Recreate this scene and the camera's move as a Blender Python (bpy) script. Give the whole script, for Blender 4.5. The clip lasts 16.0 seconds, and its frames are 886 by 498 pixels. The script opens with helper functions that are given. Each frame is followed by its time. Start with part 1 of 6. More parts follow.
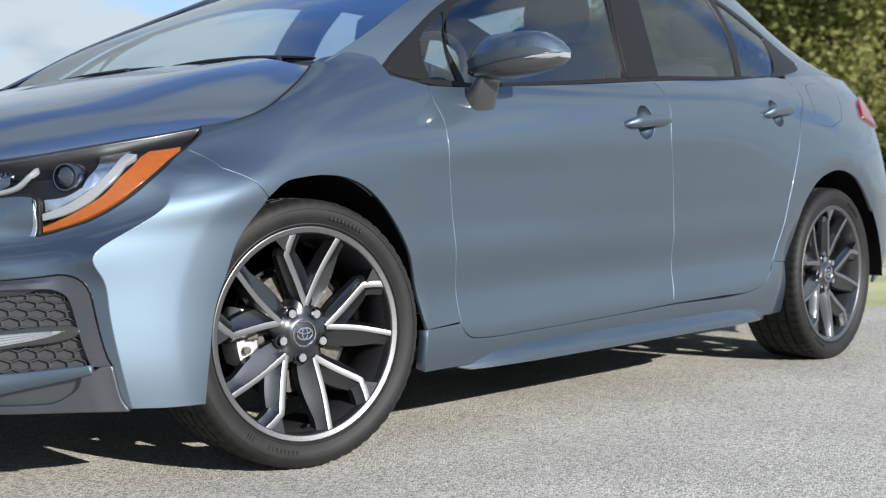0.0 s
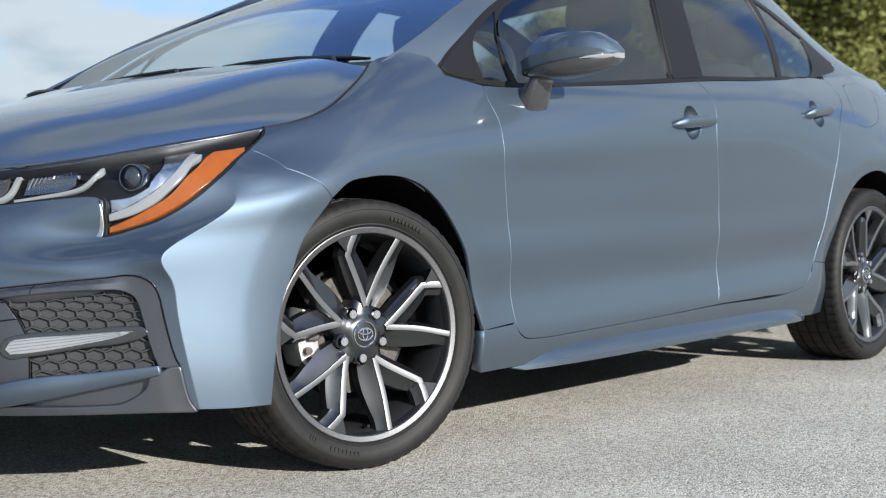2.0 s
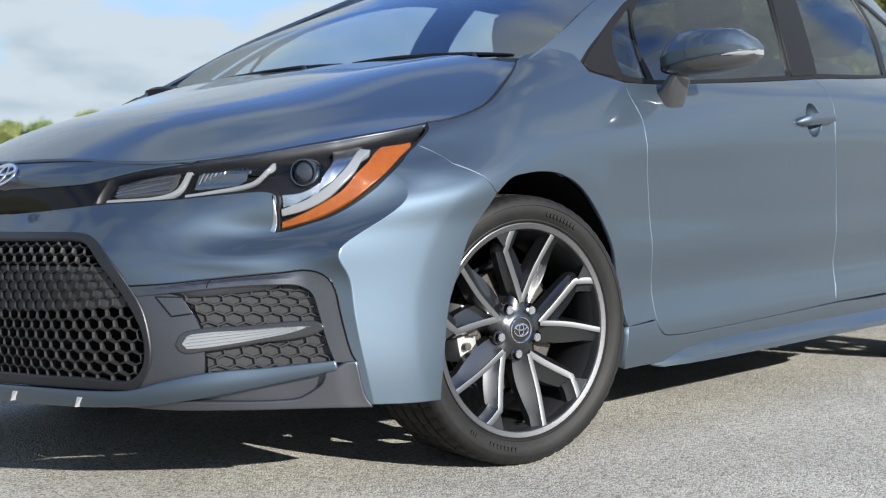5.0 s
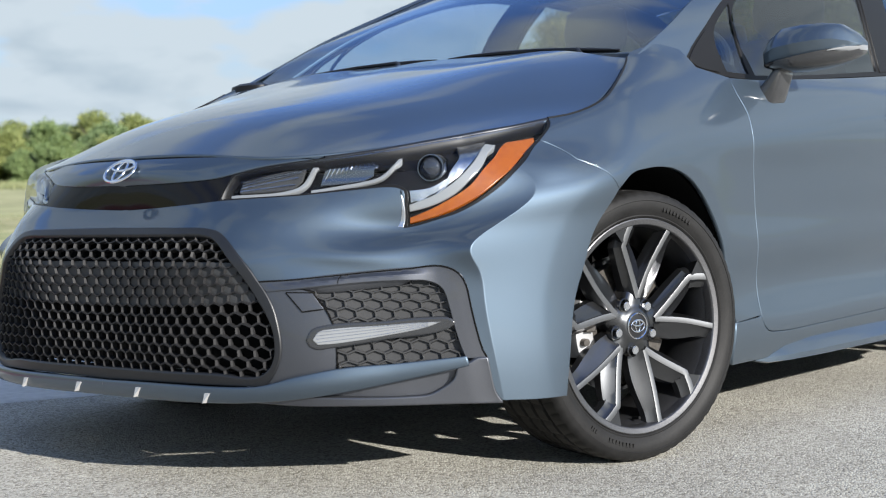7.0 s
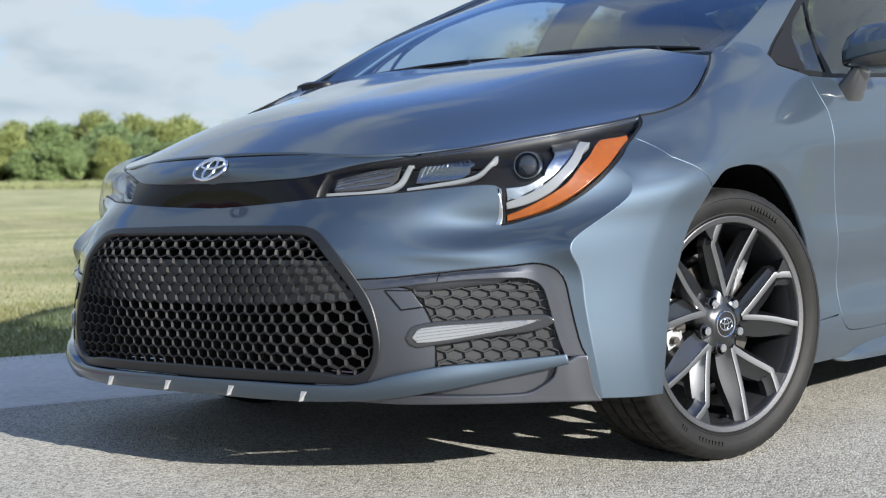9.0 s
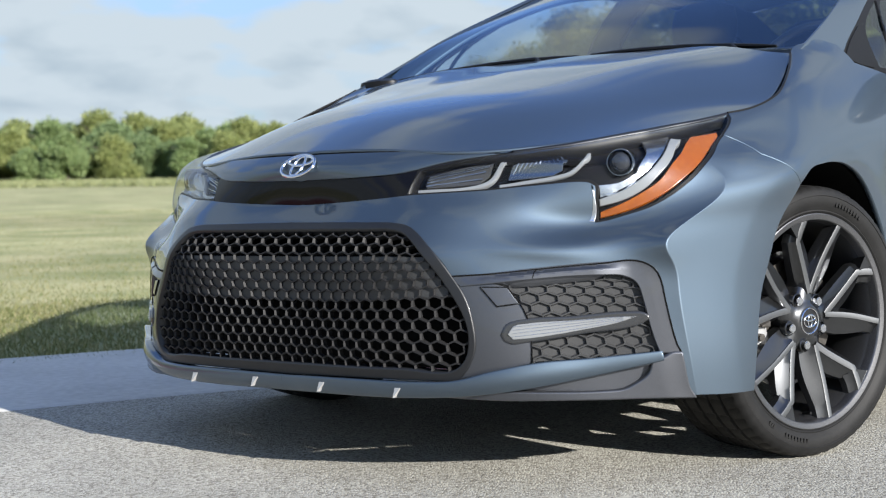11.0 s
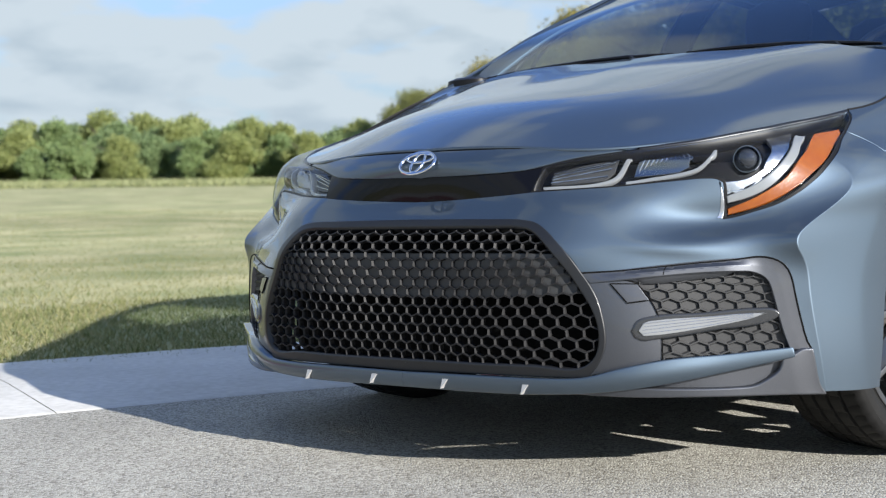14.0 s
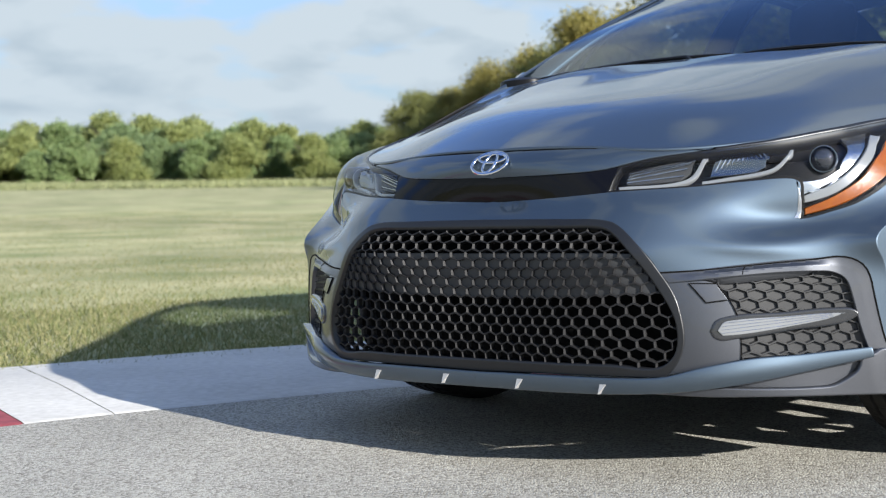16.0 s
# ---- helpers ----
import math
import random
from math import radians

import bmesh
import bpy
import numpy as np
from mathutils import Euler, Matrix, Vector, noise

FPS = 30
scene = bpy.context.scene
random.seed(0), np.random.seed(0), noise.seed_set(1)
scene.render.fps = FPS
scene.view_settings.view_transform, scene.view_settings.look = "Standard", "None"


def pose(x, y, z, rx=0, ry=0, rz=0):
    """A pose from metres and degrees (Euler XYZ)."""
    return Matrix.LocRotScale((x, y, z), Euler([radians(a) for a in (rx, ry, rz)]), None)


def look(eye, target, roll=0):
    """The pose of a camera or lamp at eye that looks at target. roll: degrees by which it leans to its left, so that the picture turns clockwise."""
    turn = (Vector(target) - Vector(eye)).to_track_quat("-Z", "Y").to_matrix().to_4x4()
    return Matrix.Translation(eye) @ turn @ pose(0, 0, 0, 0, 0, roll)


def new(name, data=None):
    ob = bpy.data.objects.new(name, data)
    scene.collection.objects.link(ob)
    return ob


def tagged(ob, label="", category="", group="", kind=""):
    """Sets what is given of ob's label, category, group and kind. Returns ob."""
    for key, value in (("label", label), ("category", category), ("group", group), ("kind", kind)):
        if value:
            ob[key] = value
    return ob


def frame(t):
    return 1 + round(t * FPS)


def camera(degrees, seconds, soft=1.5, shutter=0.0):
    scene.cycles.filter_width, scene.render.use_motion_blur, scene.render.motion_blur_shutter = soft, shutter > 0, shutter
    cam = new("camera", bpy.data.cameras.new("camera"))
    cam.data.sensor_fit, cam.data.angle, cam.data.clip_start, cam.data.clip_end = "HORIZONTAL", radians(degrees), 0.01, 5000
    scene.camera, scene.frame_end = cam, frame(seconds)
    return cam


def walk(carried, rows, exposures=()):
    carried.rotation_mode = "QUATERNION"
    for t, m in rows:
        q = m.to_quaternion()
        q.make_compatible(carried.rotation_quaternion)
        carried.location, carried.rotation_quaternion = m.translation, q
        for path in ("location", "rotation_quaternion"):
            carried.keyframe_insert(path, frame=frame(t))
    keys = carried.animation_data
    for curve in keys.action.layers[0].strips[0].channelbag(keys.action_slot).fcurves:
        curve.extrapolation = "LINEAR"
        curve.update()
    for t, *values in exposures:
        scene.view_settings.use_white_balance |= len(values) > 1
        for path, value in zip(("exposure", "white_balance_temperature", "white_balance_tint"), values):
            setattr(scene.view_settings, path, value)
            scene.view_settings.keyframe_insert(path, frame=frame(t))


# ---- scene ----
cam = camera(32.33, 16.0, 1.15)
# the field behind the car is out of focus
cam.data.dof.use_dof, cam.data.dof.focus_distance, cam.data.dof.aperture_fstop = True, 3.7, 6.0
PATH = [  # seconds, eye, turn
    (0.0, -2.4477, -3.2896, 0.6921, 87.050, 0.711, -50.514),
    (0.5, -2.4662, -3.2689, 0.6918, 87.068, 0.691, -50.507),
    (1.0, -2.4862, -3.2421, 0.6919, 87.077, 0.698, -50.526),
    (1.5, -2.5104, -3.2120, 0.6924, 87.076, 0.694, -50.537),
    (2.0, -2.5354, -3.1785, 0.6929, 87.078, 0.707, -50.563),
    (2.5, -2.5713, -3.1381, 0.6922, 87.109, 0.658, -50.558),
    (3.0, -2.6150, -3.0918, 0.6929, 87.111, 0.646, -50.558),
    (3.5, -2.6513, -3.0497, 0.6924, 87.125, 0.624, -50.553),
    (4.0, -2.6871, -3.0080, 0.6906, 87.125, 0.616, -50.534),
    (6.5, -2.8858, -2.7426, 0.6797, 87.107, 0.631, -50.516),
    (7.0, -2.9259, -2.6948, 0.6789, 87.108, 0.684, -50.550),
    (7.5, -2.9570, -2.6479, 0.6779, 87.099, 0.722, -50.538),
    (8.0, -2.9881, -2.6079, 0.6779, 87.084, 0.718, -50.552),
    (8.5, -3.0188, -2.5706, 0.6762, 87.104, 0.703, -50.581),
    (9.0, -3.0488, -2.5333, 0.6762, 87.111, 0.703, -50.597),
    (11.5, -3.2034, -2.3514, 0.6736, 87.059, 0.645, -50.633),
    (12.0, -3.2278, -2.3177, 0.6733, 87.050, 0.643, -50.624),
    (12.5, -3.2564, -2.2847, 0.6726, 87.060, 0.662, -50.653),
    (13.0, -3.2836, -2.2540, 0.6717, 87.062, 0.679, -50.577),
    (13.5, -3.3144, -2.2205, 0.6706, 87.061, 0.667, -50.572),
    (14.0, -3.3437, -2.1871, 0.6694, 87.096, 0.691, -50.568),
    (14.5, -3.3727, -2.1544, 0.6699, 87.106, 0.709, -50.570),
    (15.0, -3.4020, -2.1220, 0.6695, 87.129, 0.727, -50.583),
    (15.5, -3.4267, -2.0915, 0.6690, 87.142, 0.716, -50.579),
    (16.0, -3.4454, -2.0651, 0.6685, 87.147, 0.728, -50.559),
]
walk(cam, [(t, pose(x, y, z, rx, ry, rz)) for t, x, y, z, rx, ry, rz in PATH])

# ---- world, sun ----
SUN_FROM = Vector((-0.165, -1.0, 0.385)).normalized()
world = bpy.data.worlds.new("sky")
scene.world = world
world.use_nodes = True
wt = world.node_tree
wt.nodes.clear()


def wnode(kind, **values):
    n = wt.nodes.new(kind)
    for key, value in values.items():
        n.inputs[key].default_value = value
    return n


sky = wnode("ShaderNodeTexSky")
sky.sky_type, sky.sun_disc = "NISHITA", False
sky.sun_elevation = math.asin(SUN_FROM.z)
sky.sun_rotation = math.atan2(SUN_FROM.x, SUN_FROM.y)
sky.air_density, sky.dust_density, sky.ozone_density = 1.0, 0.1, 3.0
# clouds: noise on a flat layer overhead
geo = wnode("ShaderNodeTexCoord")
sep = wnode("ShaderNodeSeparateXYZ")
wt.links.new(geo.outputs["Generated"], sep.inputs[0])
lift = wnode("ShaderNodeMath")
lift.operation = "MAXIMUM"
lift.inputs[1].default_value = 0.0
wt.links.new(sep.outputs["Z"], lift.inputs[0])
puff = wnode("ShaderNodeMapping", Scale=(1.0, 1.0, 3.0), Location=(0.35, 0.1, 0.0))
wt.links.new(geo.outputs["Generated"], puff.inputs["Vector"])
cl = wnode("ShaderNodeTexNoise", Scale=11.0, Detail=8.0, Roughness=0.47, Distortion=0.15)
wt.links.new(puff.outputs[0], cl.inputs["Vector"])
ramp = wnode("ShaderNodeValToRGB")
ramp.color_ramp.elements[0].position, ramp.color_ramp.elements[0].color = 0.485, (0, 0, 0, 1)
ramp.color_ramp.elements[1].position, ramp.color_ramp.elements[1].color = 0.60, (1, 1, 1, 1)
thin = wnode("ShaderNodeMapRange")  # fewer clouds overhead
thin.inputs["From Min"].default_value, thin.inputs["From Max"].default_value = 0.20, 0.70
thin.inputs["To Min"].default_value, thin.inputs["To Max"].default_value = 0.13, 0.005
wt.links.new(lift.outputs[0], thin.inputs[0])
cover = wnode("ShaderNodeMath")
cover.operation = "ADD"
broad = wnode("ShaderNodeTexNoise", Scale=4.2, Detail=4.0, Roughness=0.42, Distortion=0.2)  # nearer overhead they look larger
wt.links.new(geo.outputs["Generated"], broad.inputs["Vector"])
near = wnode("ShaderNodeMapRange")
near.inputs["From Min"].default_value, near.inputs["From Max"].default_value = 0.14, 0.32
wt.links.new(lift.outputs[0], near.inputs[0])
puffs = wnode("ShaderNodeMix")
wt.links.new(near.outputs[0], puffs.inputs["Factor"])
wt.links.new(cl.outputs["Fac"], puffs.inputs[2])
wt.links.new(broad.outputs["Fac"], puffs.inputs[3])
wt.links.new(puffs.outputs[0], cover.inputs[0])
wt.links.new(thin.outputs[0], cover.inputs[1])
wt.links.new(cover.outputs[0], ramp.inputs[0])
# their undersides are greyer: the same noise, taken a little higher up
above = wnode("ShaderNodeMapping", Scale=(1.0, 1.0, 3.0), Location=(0.35, 0.1, 0.045))
wt.links.new(geo.outputs["Generated"], above.inputs["Vector"])
cl2 = wnode("ShaderNodeTexNoise", Scale=11.0, Detail=5.0, Roughness=0.47, Distortion=0.15)
wt.links.new(above.outputs[0], cl2.inputs["Vector"])
shade = wnode("ShaderNodeValToRGB")
shade.color_ramp.elements[0].position, shade.color_ramp.elements[0].color = 0.50, (6.9, 8.0, 8.9, 1)
shade.color_ramp.elements[1].position, shade.color_ramp.elements[1].color = 0.72, (4.7, 5.9, 7.0, 1)
wt.links.new(cl2.outputs["Fac"], shade.inputs[0])
mixc = wnode("ShaderNodeMix")
mixc.data_type = "RGBA"
wt.links.new(ramp.outputs[0], mixc.inputs["Factor"])
wt.links.new(shade.outputs[0], mixc.inputs[7])
# pale haze low over the horizon
low = wnode("ShaderNodeMapRange")
low.inputs["From Min"].default_value, low.inputs["From Max"].default_value = 0.0, 0.42
low.inputs["To Min"].default_value, low.inputs["To Max"].default_value = 0.9, 0.0
wt.links.new(lift.outputs[0], low.inputs[0])
hazed = wnode("ShaderNodeMix")
hazed.data_type = "RGBA"
hazed.inputs[7].default_value = (4.0, 5.1, 6.0, 1)
wt.links.new(low.outputs[0], hazed.inputs["Factor"])
open_sky = wnode("ShaderNodeVectorMath")
open_sky.operation = "MULTIPLY"
open_sky.inputs[1].default_value = (1.86, 2.16, 3.0)
wt.links.new(sky.outputs[0], open_sky.inputs[0])
wt.links.new(open_sky.outputs[0], hazed.inputs[6])
wt.links.new(hazed.outputs[2], mixc.inputs[6])
bg = wnode("ShaderNodeBackground", Strength=0.044)
wt.links.new(mixc.outputs[2], bg.inputs[0])
wout = wnode("ShaderNodeOutputWorld")
wt.links.new(bg.outputs[0], wout.inputs[0])

sun = new("sun", bpy.data.lights.new("sun", "SUN"))
sun.data.energy, sun.data.angle, sun.data.color = 5.2, radians(0.6), (1.0, 0.962, 0.905)
sun.matrix_world = look(SUN_FROM * 30, (0, 0, 0))
scene.view_settings.exposure = 1.05


# ---- materials ----
def material(name, color=(0.5, 0.5, 0.5), rough=0.5, metal=0.0, coat=0.0, **more):
    m = bpy.data.materials.new(name)
    m.use_nodes = True
    b = m.node_tree.nodes["Principled BSDF"]
    b.inputs["Base Color"].default_value = (*color, 1)
    b.inputs["Roughness"].default_value = rough
    b.inputs["Metallic"].default_value = metal
    b.inputs["Coat Weight"].default_value = coat
    b.inputs["Coat Roughness"].default_value = 0.03
    for key, value in more.items():
        b.inputs[key.replace("_", " ")].default_value = value
    return m


def grain(m, scale, low, high, bump=0.0, rough=None, where="Object", detail=6.0, big=None, dist=0.002, spread=(0.3, 0.7)):
    """Noise between two colours, with a slower one for stains, and relief."""
    t = m.node_tree
    b = t.nodes["Principled BSDF"]
    co = t.nodes.new("ShaderNodeTexCoord")
    n = t.nodes.new("ShaderNodeTexNoise")
    n.inputs["Scale"].default_value, n.inputs["Detail"].default_value = scale, detail
    t.links.new(co.outputs[where], n.inputs["Vector"])
    r = t.nodes.new("ShaderNodeValToRGB")
    r.color_ramp.elements[0].color, r.color_ramp.elements[1].color = (*low, 1), (*high, 1)
    r.color_ramp.elements[0].position, r.color_ramp.elements[1].position = spread
    t.links.new(n.outputs["Fac"], r.inputs[0])
    out = r.outputs[0]
    if big:
        n2 = t.nodes.new("ShaderNodeTexNoise")
        n2.inputs["Scale"].default_value, n2.inputs["Detail"].default_value = big[0], 4
        t.links.new(co.outputs[where], n2.inputs["Vector"])
        r2 = t.nodes.new("ShaderNodeValToRGB")
        r2.color_ramp.elements[0].position, r2.color_ramp.elements[1].position = 0.35, 0.65
        r2.color_ramp.elements[0].color = (big[1],) * 3 + (1,)
        r2.color_ramp.elements[1].color = (big[2],) * 3 + (1,)
        t.links.new(n2.outputs["Fac"], r2.inputs[0])
        mx = t.nodes.new("ShaderNodeMix")
        mx.data_type, mx.blend_type = "RGBA", "MULTIPLY"
        mx.inputs["Factor"].default_value = 1
        t.links.new(out, mx.inputs[6])
        t.links.new(r2.outputs[0], mx.inputs[7])
        out = mx.outputs[2]
    t.links.new(out, b.inputs["Base Color"])
    if bump:
        bm_ = t.nodes.new("ShaderNodeBump")
        bm_.inputs["Strength"].default_value, bm_.inputs["Distance"].default_value = bump, dist
        t.links.new(n.outputs["Fac"], bm_.inputs["Height"])
        t.links.new(bm_.outputs[0], b.inputs["Normal"])
    if rough:
        mr = t.nodes.new("ShaderNodeMapRange")
        mr.inputs["To Min"].default_value, mr.inputs["To Max"].default_value = rough
        t.links.new(n.outputs["Fac"], mr.inputs[0])
        t.links.new(mr.outputs[0], b.inputs["Roughness"])
    return m


def clear(name, tint, gloss=1.0, ior=1.45):
    """Thin glass: tinted see-through with a Fresnel gloss."""
    m = bpy.data.materials.new(name)
    m.use_nodes = True
    t = m.node_tree
    t.nodes.clear()
    tr, gl, mx, fr, pw, ad, out = (t.nodes.new("ShaderNode" + k) for k in ("BsdfTransparent", "BsdfGlossy", "MixShader", "LayerWeight", "Math", "Math", "OutputMaterial"))
    tr.inputs[0].default_value, gl.inputs["Roughness"].default_value, fr.inputs["Blend"].default_value = (*tint, 1), 0.01, 0.5
    base = ((ior - 1) / (ior + 1)) ** 2
    pw.operation, pw.inputs[1].default_value = "POWER", 5.0
    ad.operation, ad.inputs[1].default_value, ad.inputs[2].default_value = "MULTIPLY_ADD", 1 - base, base
    gl.inputs[0].default_value = (gloss, gloss, gloss, 1)
    t.links.new(fr.outputs["Facing"], pw.inputs[0])
    t.links.new(pw.outputs[0], ad.inputs[0])
    t.links.new(ad.outputs[0], mx.inputs[0])
    t.links.new(tr.outputs[0], mx.inputs[1])
    t.links.new(gl.outputs[0], mx.inputs[2])
    t.links.new(mx.outputs[0], out.inputs[0])
    return m


PAINT = grain(material("grey blue metallic paint", (0.085, 0.1155, 0.149), 0.54, 1.0, 1.0, Coat_IOR=1.5, Coat_Roughness=0.055), 900.0, (0.080, 0.1095, 0.142), (0.090, 0.1215, 0.156), rough=(0.52, 0.56), detail=2.0)
POD_GREY = grain(material("dark lamp pod plastic", (0.03, 0.03, 0.032), 0.25, 0.2, 0.7), 500.0, (0.022, 0.023, 0.025), (0.030, 0.031, 0.033))
GUNMETAL = grain(material("gunmetal paint", (0.077, 0.081, 0.092), 0.45, 0.9, 0.8), 700.0, (0.072, 0.076, 0.087), (0.085, 0.090, 0.102), rough=(0.43, 0.49), detail=2.0)
FRAME_GREY = grain(material("dark grille frame paint", (0.014, 0.0145, 0.016), 0.38, 0.2, 0.1), 600.0, (0.008, 0.0085, 0.010), (0.0125, 0.0135, 0.0155), detail=2.0)
STRIP_BLACK = material("dark smoked strip", (0.004, 0.004, 0.005), 0.1, Specular_IOR_Level=0.2)
GRILLE_BLACK = grain(material("black grille plastic", (0.02, 0.02, 0.021), 0.55, Specular_IOR_Level=0.2), 500.0, (0.013, 0.013, 0.014), (0.020, 0.020, 0.021))
RIB_GREY = grain(material("grey rib plastic", (0.03, 0.03, 0.031), 0.34), 420.0, (0.024, 0.0245, 0.0255), (0.036, 0.0365, 0.038))
BLACK = material("satin black", (0.006, 0.006, 0.007), 0.35, 0.0, 0.1)
PLASTIC = grain(material("grained black plastic", (0.0135, 0.0135, 0.01425), 0.42, Specular_IOR_Level=0.18), 500.0, (0.0050, 0.0050, 0.0054), (0.0090, 0.0090, 0.0095), bump=0.1, dist=0.0003)
GREY_PLASTIC = grain(material("dark grey plastic", (0.0375, 0.0375, 0.03975), 0.45, Specular_IOR_Level=0.35), 420.0, (0.026, 0.0265, 0.0275), (0.036, 0.0365, 0.0380), bump=0.1, dist=0.0005)
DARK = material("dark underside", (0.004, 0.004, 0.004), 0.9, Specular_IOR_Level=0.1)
RUBBER = grain(material("tyre rubber", (0.012, 0.012, 0.012), 0.62, Specular_IOR_Level=0.25), 260.0, (0.006, 0.006, 0.0062), (0.011, 0.0108, 0.0106), bump=0.12, dist=0.0006, big=(14.0, 0.8, 1.25))
ALLOY = grain(material("machined alloy", (0.19, 0.195, 0.20), 0.44, 1.0, 0.3), 300.0, (0.175, 0.180, 0.186), (0.205, 0.210, 0.216), rough=(0.42, 0.47))
DARK_ALLOY = grain(material("dark grey alloy paint", (0.045, 0.047, 0.050), 0.32, 0.9, 1.0, Coat_Roughness=0.06), 600.0, (0.040, 0.042, 0.045), (0.050, 0.052, 0.056), rough=(0.30, 0.36))
RIM_ALLOY = grain(material("weathered machined alloy", (0.15, 0.15, 0.155), 0.42, 1.0, 0.3), 300.0, (0.12, 0.12, 0.125), (0.17, 0.17, 0.175), rough=(0.38, 0.46))
BARREL = grain(material("dark wheel barrel paint", (0.035, 0.036, 0.04), 0.4, 0.6, 0.6), 300.0, (0.030, 0.031, 0.034), (0.042, 0.043, 0.046), rough=(0.35, 0.45))
CHROME = material("chrome", (0.75, 0.76, 0.78), 0.09, 1.0)
PROJECTOR_GLASS = material("dark projector glass", (0.02, 0.022, 0.027), 0.04, 0.0, 1.0)
SMOKED_CHROME = material("smoked chrome", (0.22, 0.23, 0.25), 0.16, 1.0)
STEEL = grain(material("brake steel", (0.2625, 0.255, 0.2475), 0.45, 0.9), 90.0, (0.075, 0.0675, 0.06), (0.15, 0.1387, 0.1275))
CALIPER = material("silver caliper paint", (0.375, 0.375, 0.375), 0.4, 0.4)
GLASS = clear("tinted window glass", (0.60, 0.68, 0.70), 1.0, 2.0)
SCREEN = clear("windscreen glass", (0.84, 0.92, 0.95), 1.0, 2.0)
LENS = clear("clear lamp lens", (0.93, 0.95, 0.96), 0.7, 1.36)
AMBER = grain(material("amber reflector plastic", (0.24, 0.06, 0.003), 0.22, 0.0, 0.3), 120.0, (0.17, 0.038, 0.002), (0.26, 0.070, 0.004), bump=0.3, dist=0.001, detail=3.0)
RED_LENS = material("red tail lamp plastic", (0.12, 0.003, 0.0045), 0.15, 0.0, 0.4)
GUIDE = material("white light guide", (0.19, 0.198, 0.205), 0.20, 0.1, 0.6)
PALE = material("pale bright rib", (0.4125, 0.4125, 0.4125), 0.3, 0.2)
BAND_GREY = grain(material("charcoal grille plate", (0.0225, 0.0225, 0.024), 0.5), 500.0, (0.024, 0.025, 0.0265), (0.033, 0.034, 0.0355))
REFLECTOR = grain(material("lamp reflector", (0.6, 0.62, 0.65), 0.27, 1.0), 46.0, (0.52, 0.54, 0.57), (0.66, 0.68, 0.71), bump=0.5, dist=0.004, detail=1.5)
BEZEL = material("dark lamp bezel", (0.005, 0.005, 0.0065), 0.3, 0.0, Specular_IOR_Level=0.2)
CABIN = grain(material("dark cabin trim", (0.015, 0.015, 0.0165), 0.6), 200.0, (0.012, 0.012, 0.0135), (0.0225, 0.0225, 0.024))
SEAT = grain(material("dark seat cloth", (0.0225, 0.0225, 0.02475), 0.85), 300.0, (0.018, 0.018, 0.02025), (0.03375, 0.03375, 0.0375), bump=0.3)
ASPHALT = material("worn light asphalt", (0.2, 0.19, 0.18), 0.85)
CONCRETE = grain(material("pale kerb concrete", (0.52, 0.51, 0.48), 0.75), 38.0, (0.47, 0.46, 0.43), (0.58, 0.57, 0.54), bump=0.2, dist=0.0015, big=(1.6, 0.88, 1.07))
RED_PAINT = grain(material("faded red kerb paint", (0.252, 0.036, 0.0432), 0.7), 40.0, (0.1872, 0.0324, 0.0432), (0.288, 0.054, 0.0648), bump=0.25, dist=0.002)
TURF = grain(material("mown turf ground", (0.25, 0.26, 0.15), 0.95), 0.9, (0.185, 0.215, 0.078), (0.400, 0.365, 0.195), big=(0.22, 0.86, 1.14), detail=10.0, spread=(0.34, 0.66))
GRAVEL = grain(material("pale gravel track", (0.324, 0.3024, 0.2736), 0.9), 3.0, (0.288, 0.2736, 0.2448), (0.36, 0.3384, 0.3024))
BARK = grain(material("grey brown bark", (0.072, 0.0576, 0.0432), 0.9), 12.0, (0.0432, 0.036, 0.0288), (0.1008, 0.0828, 0.0648), bump=0.6, dist=0.02)


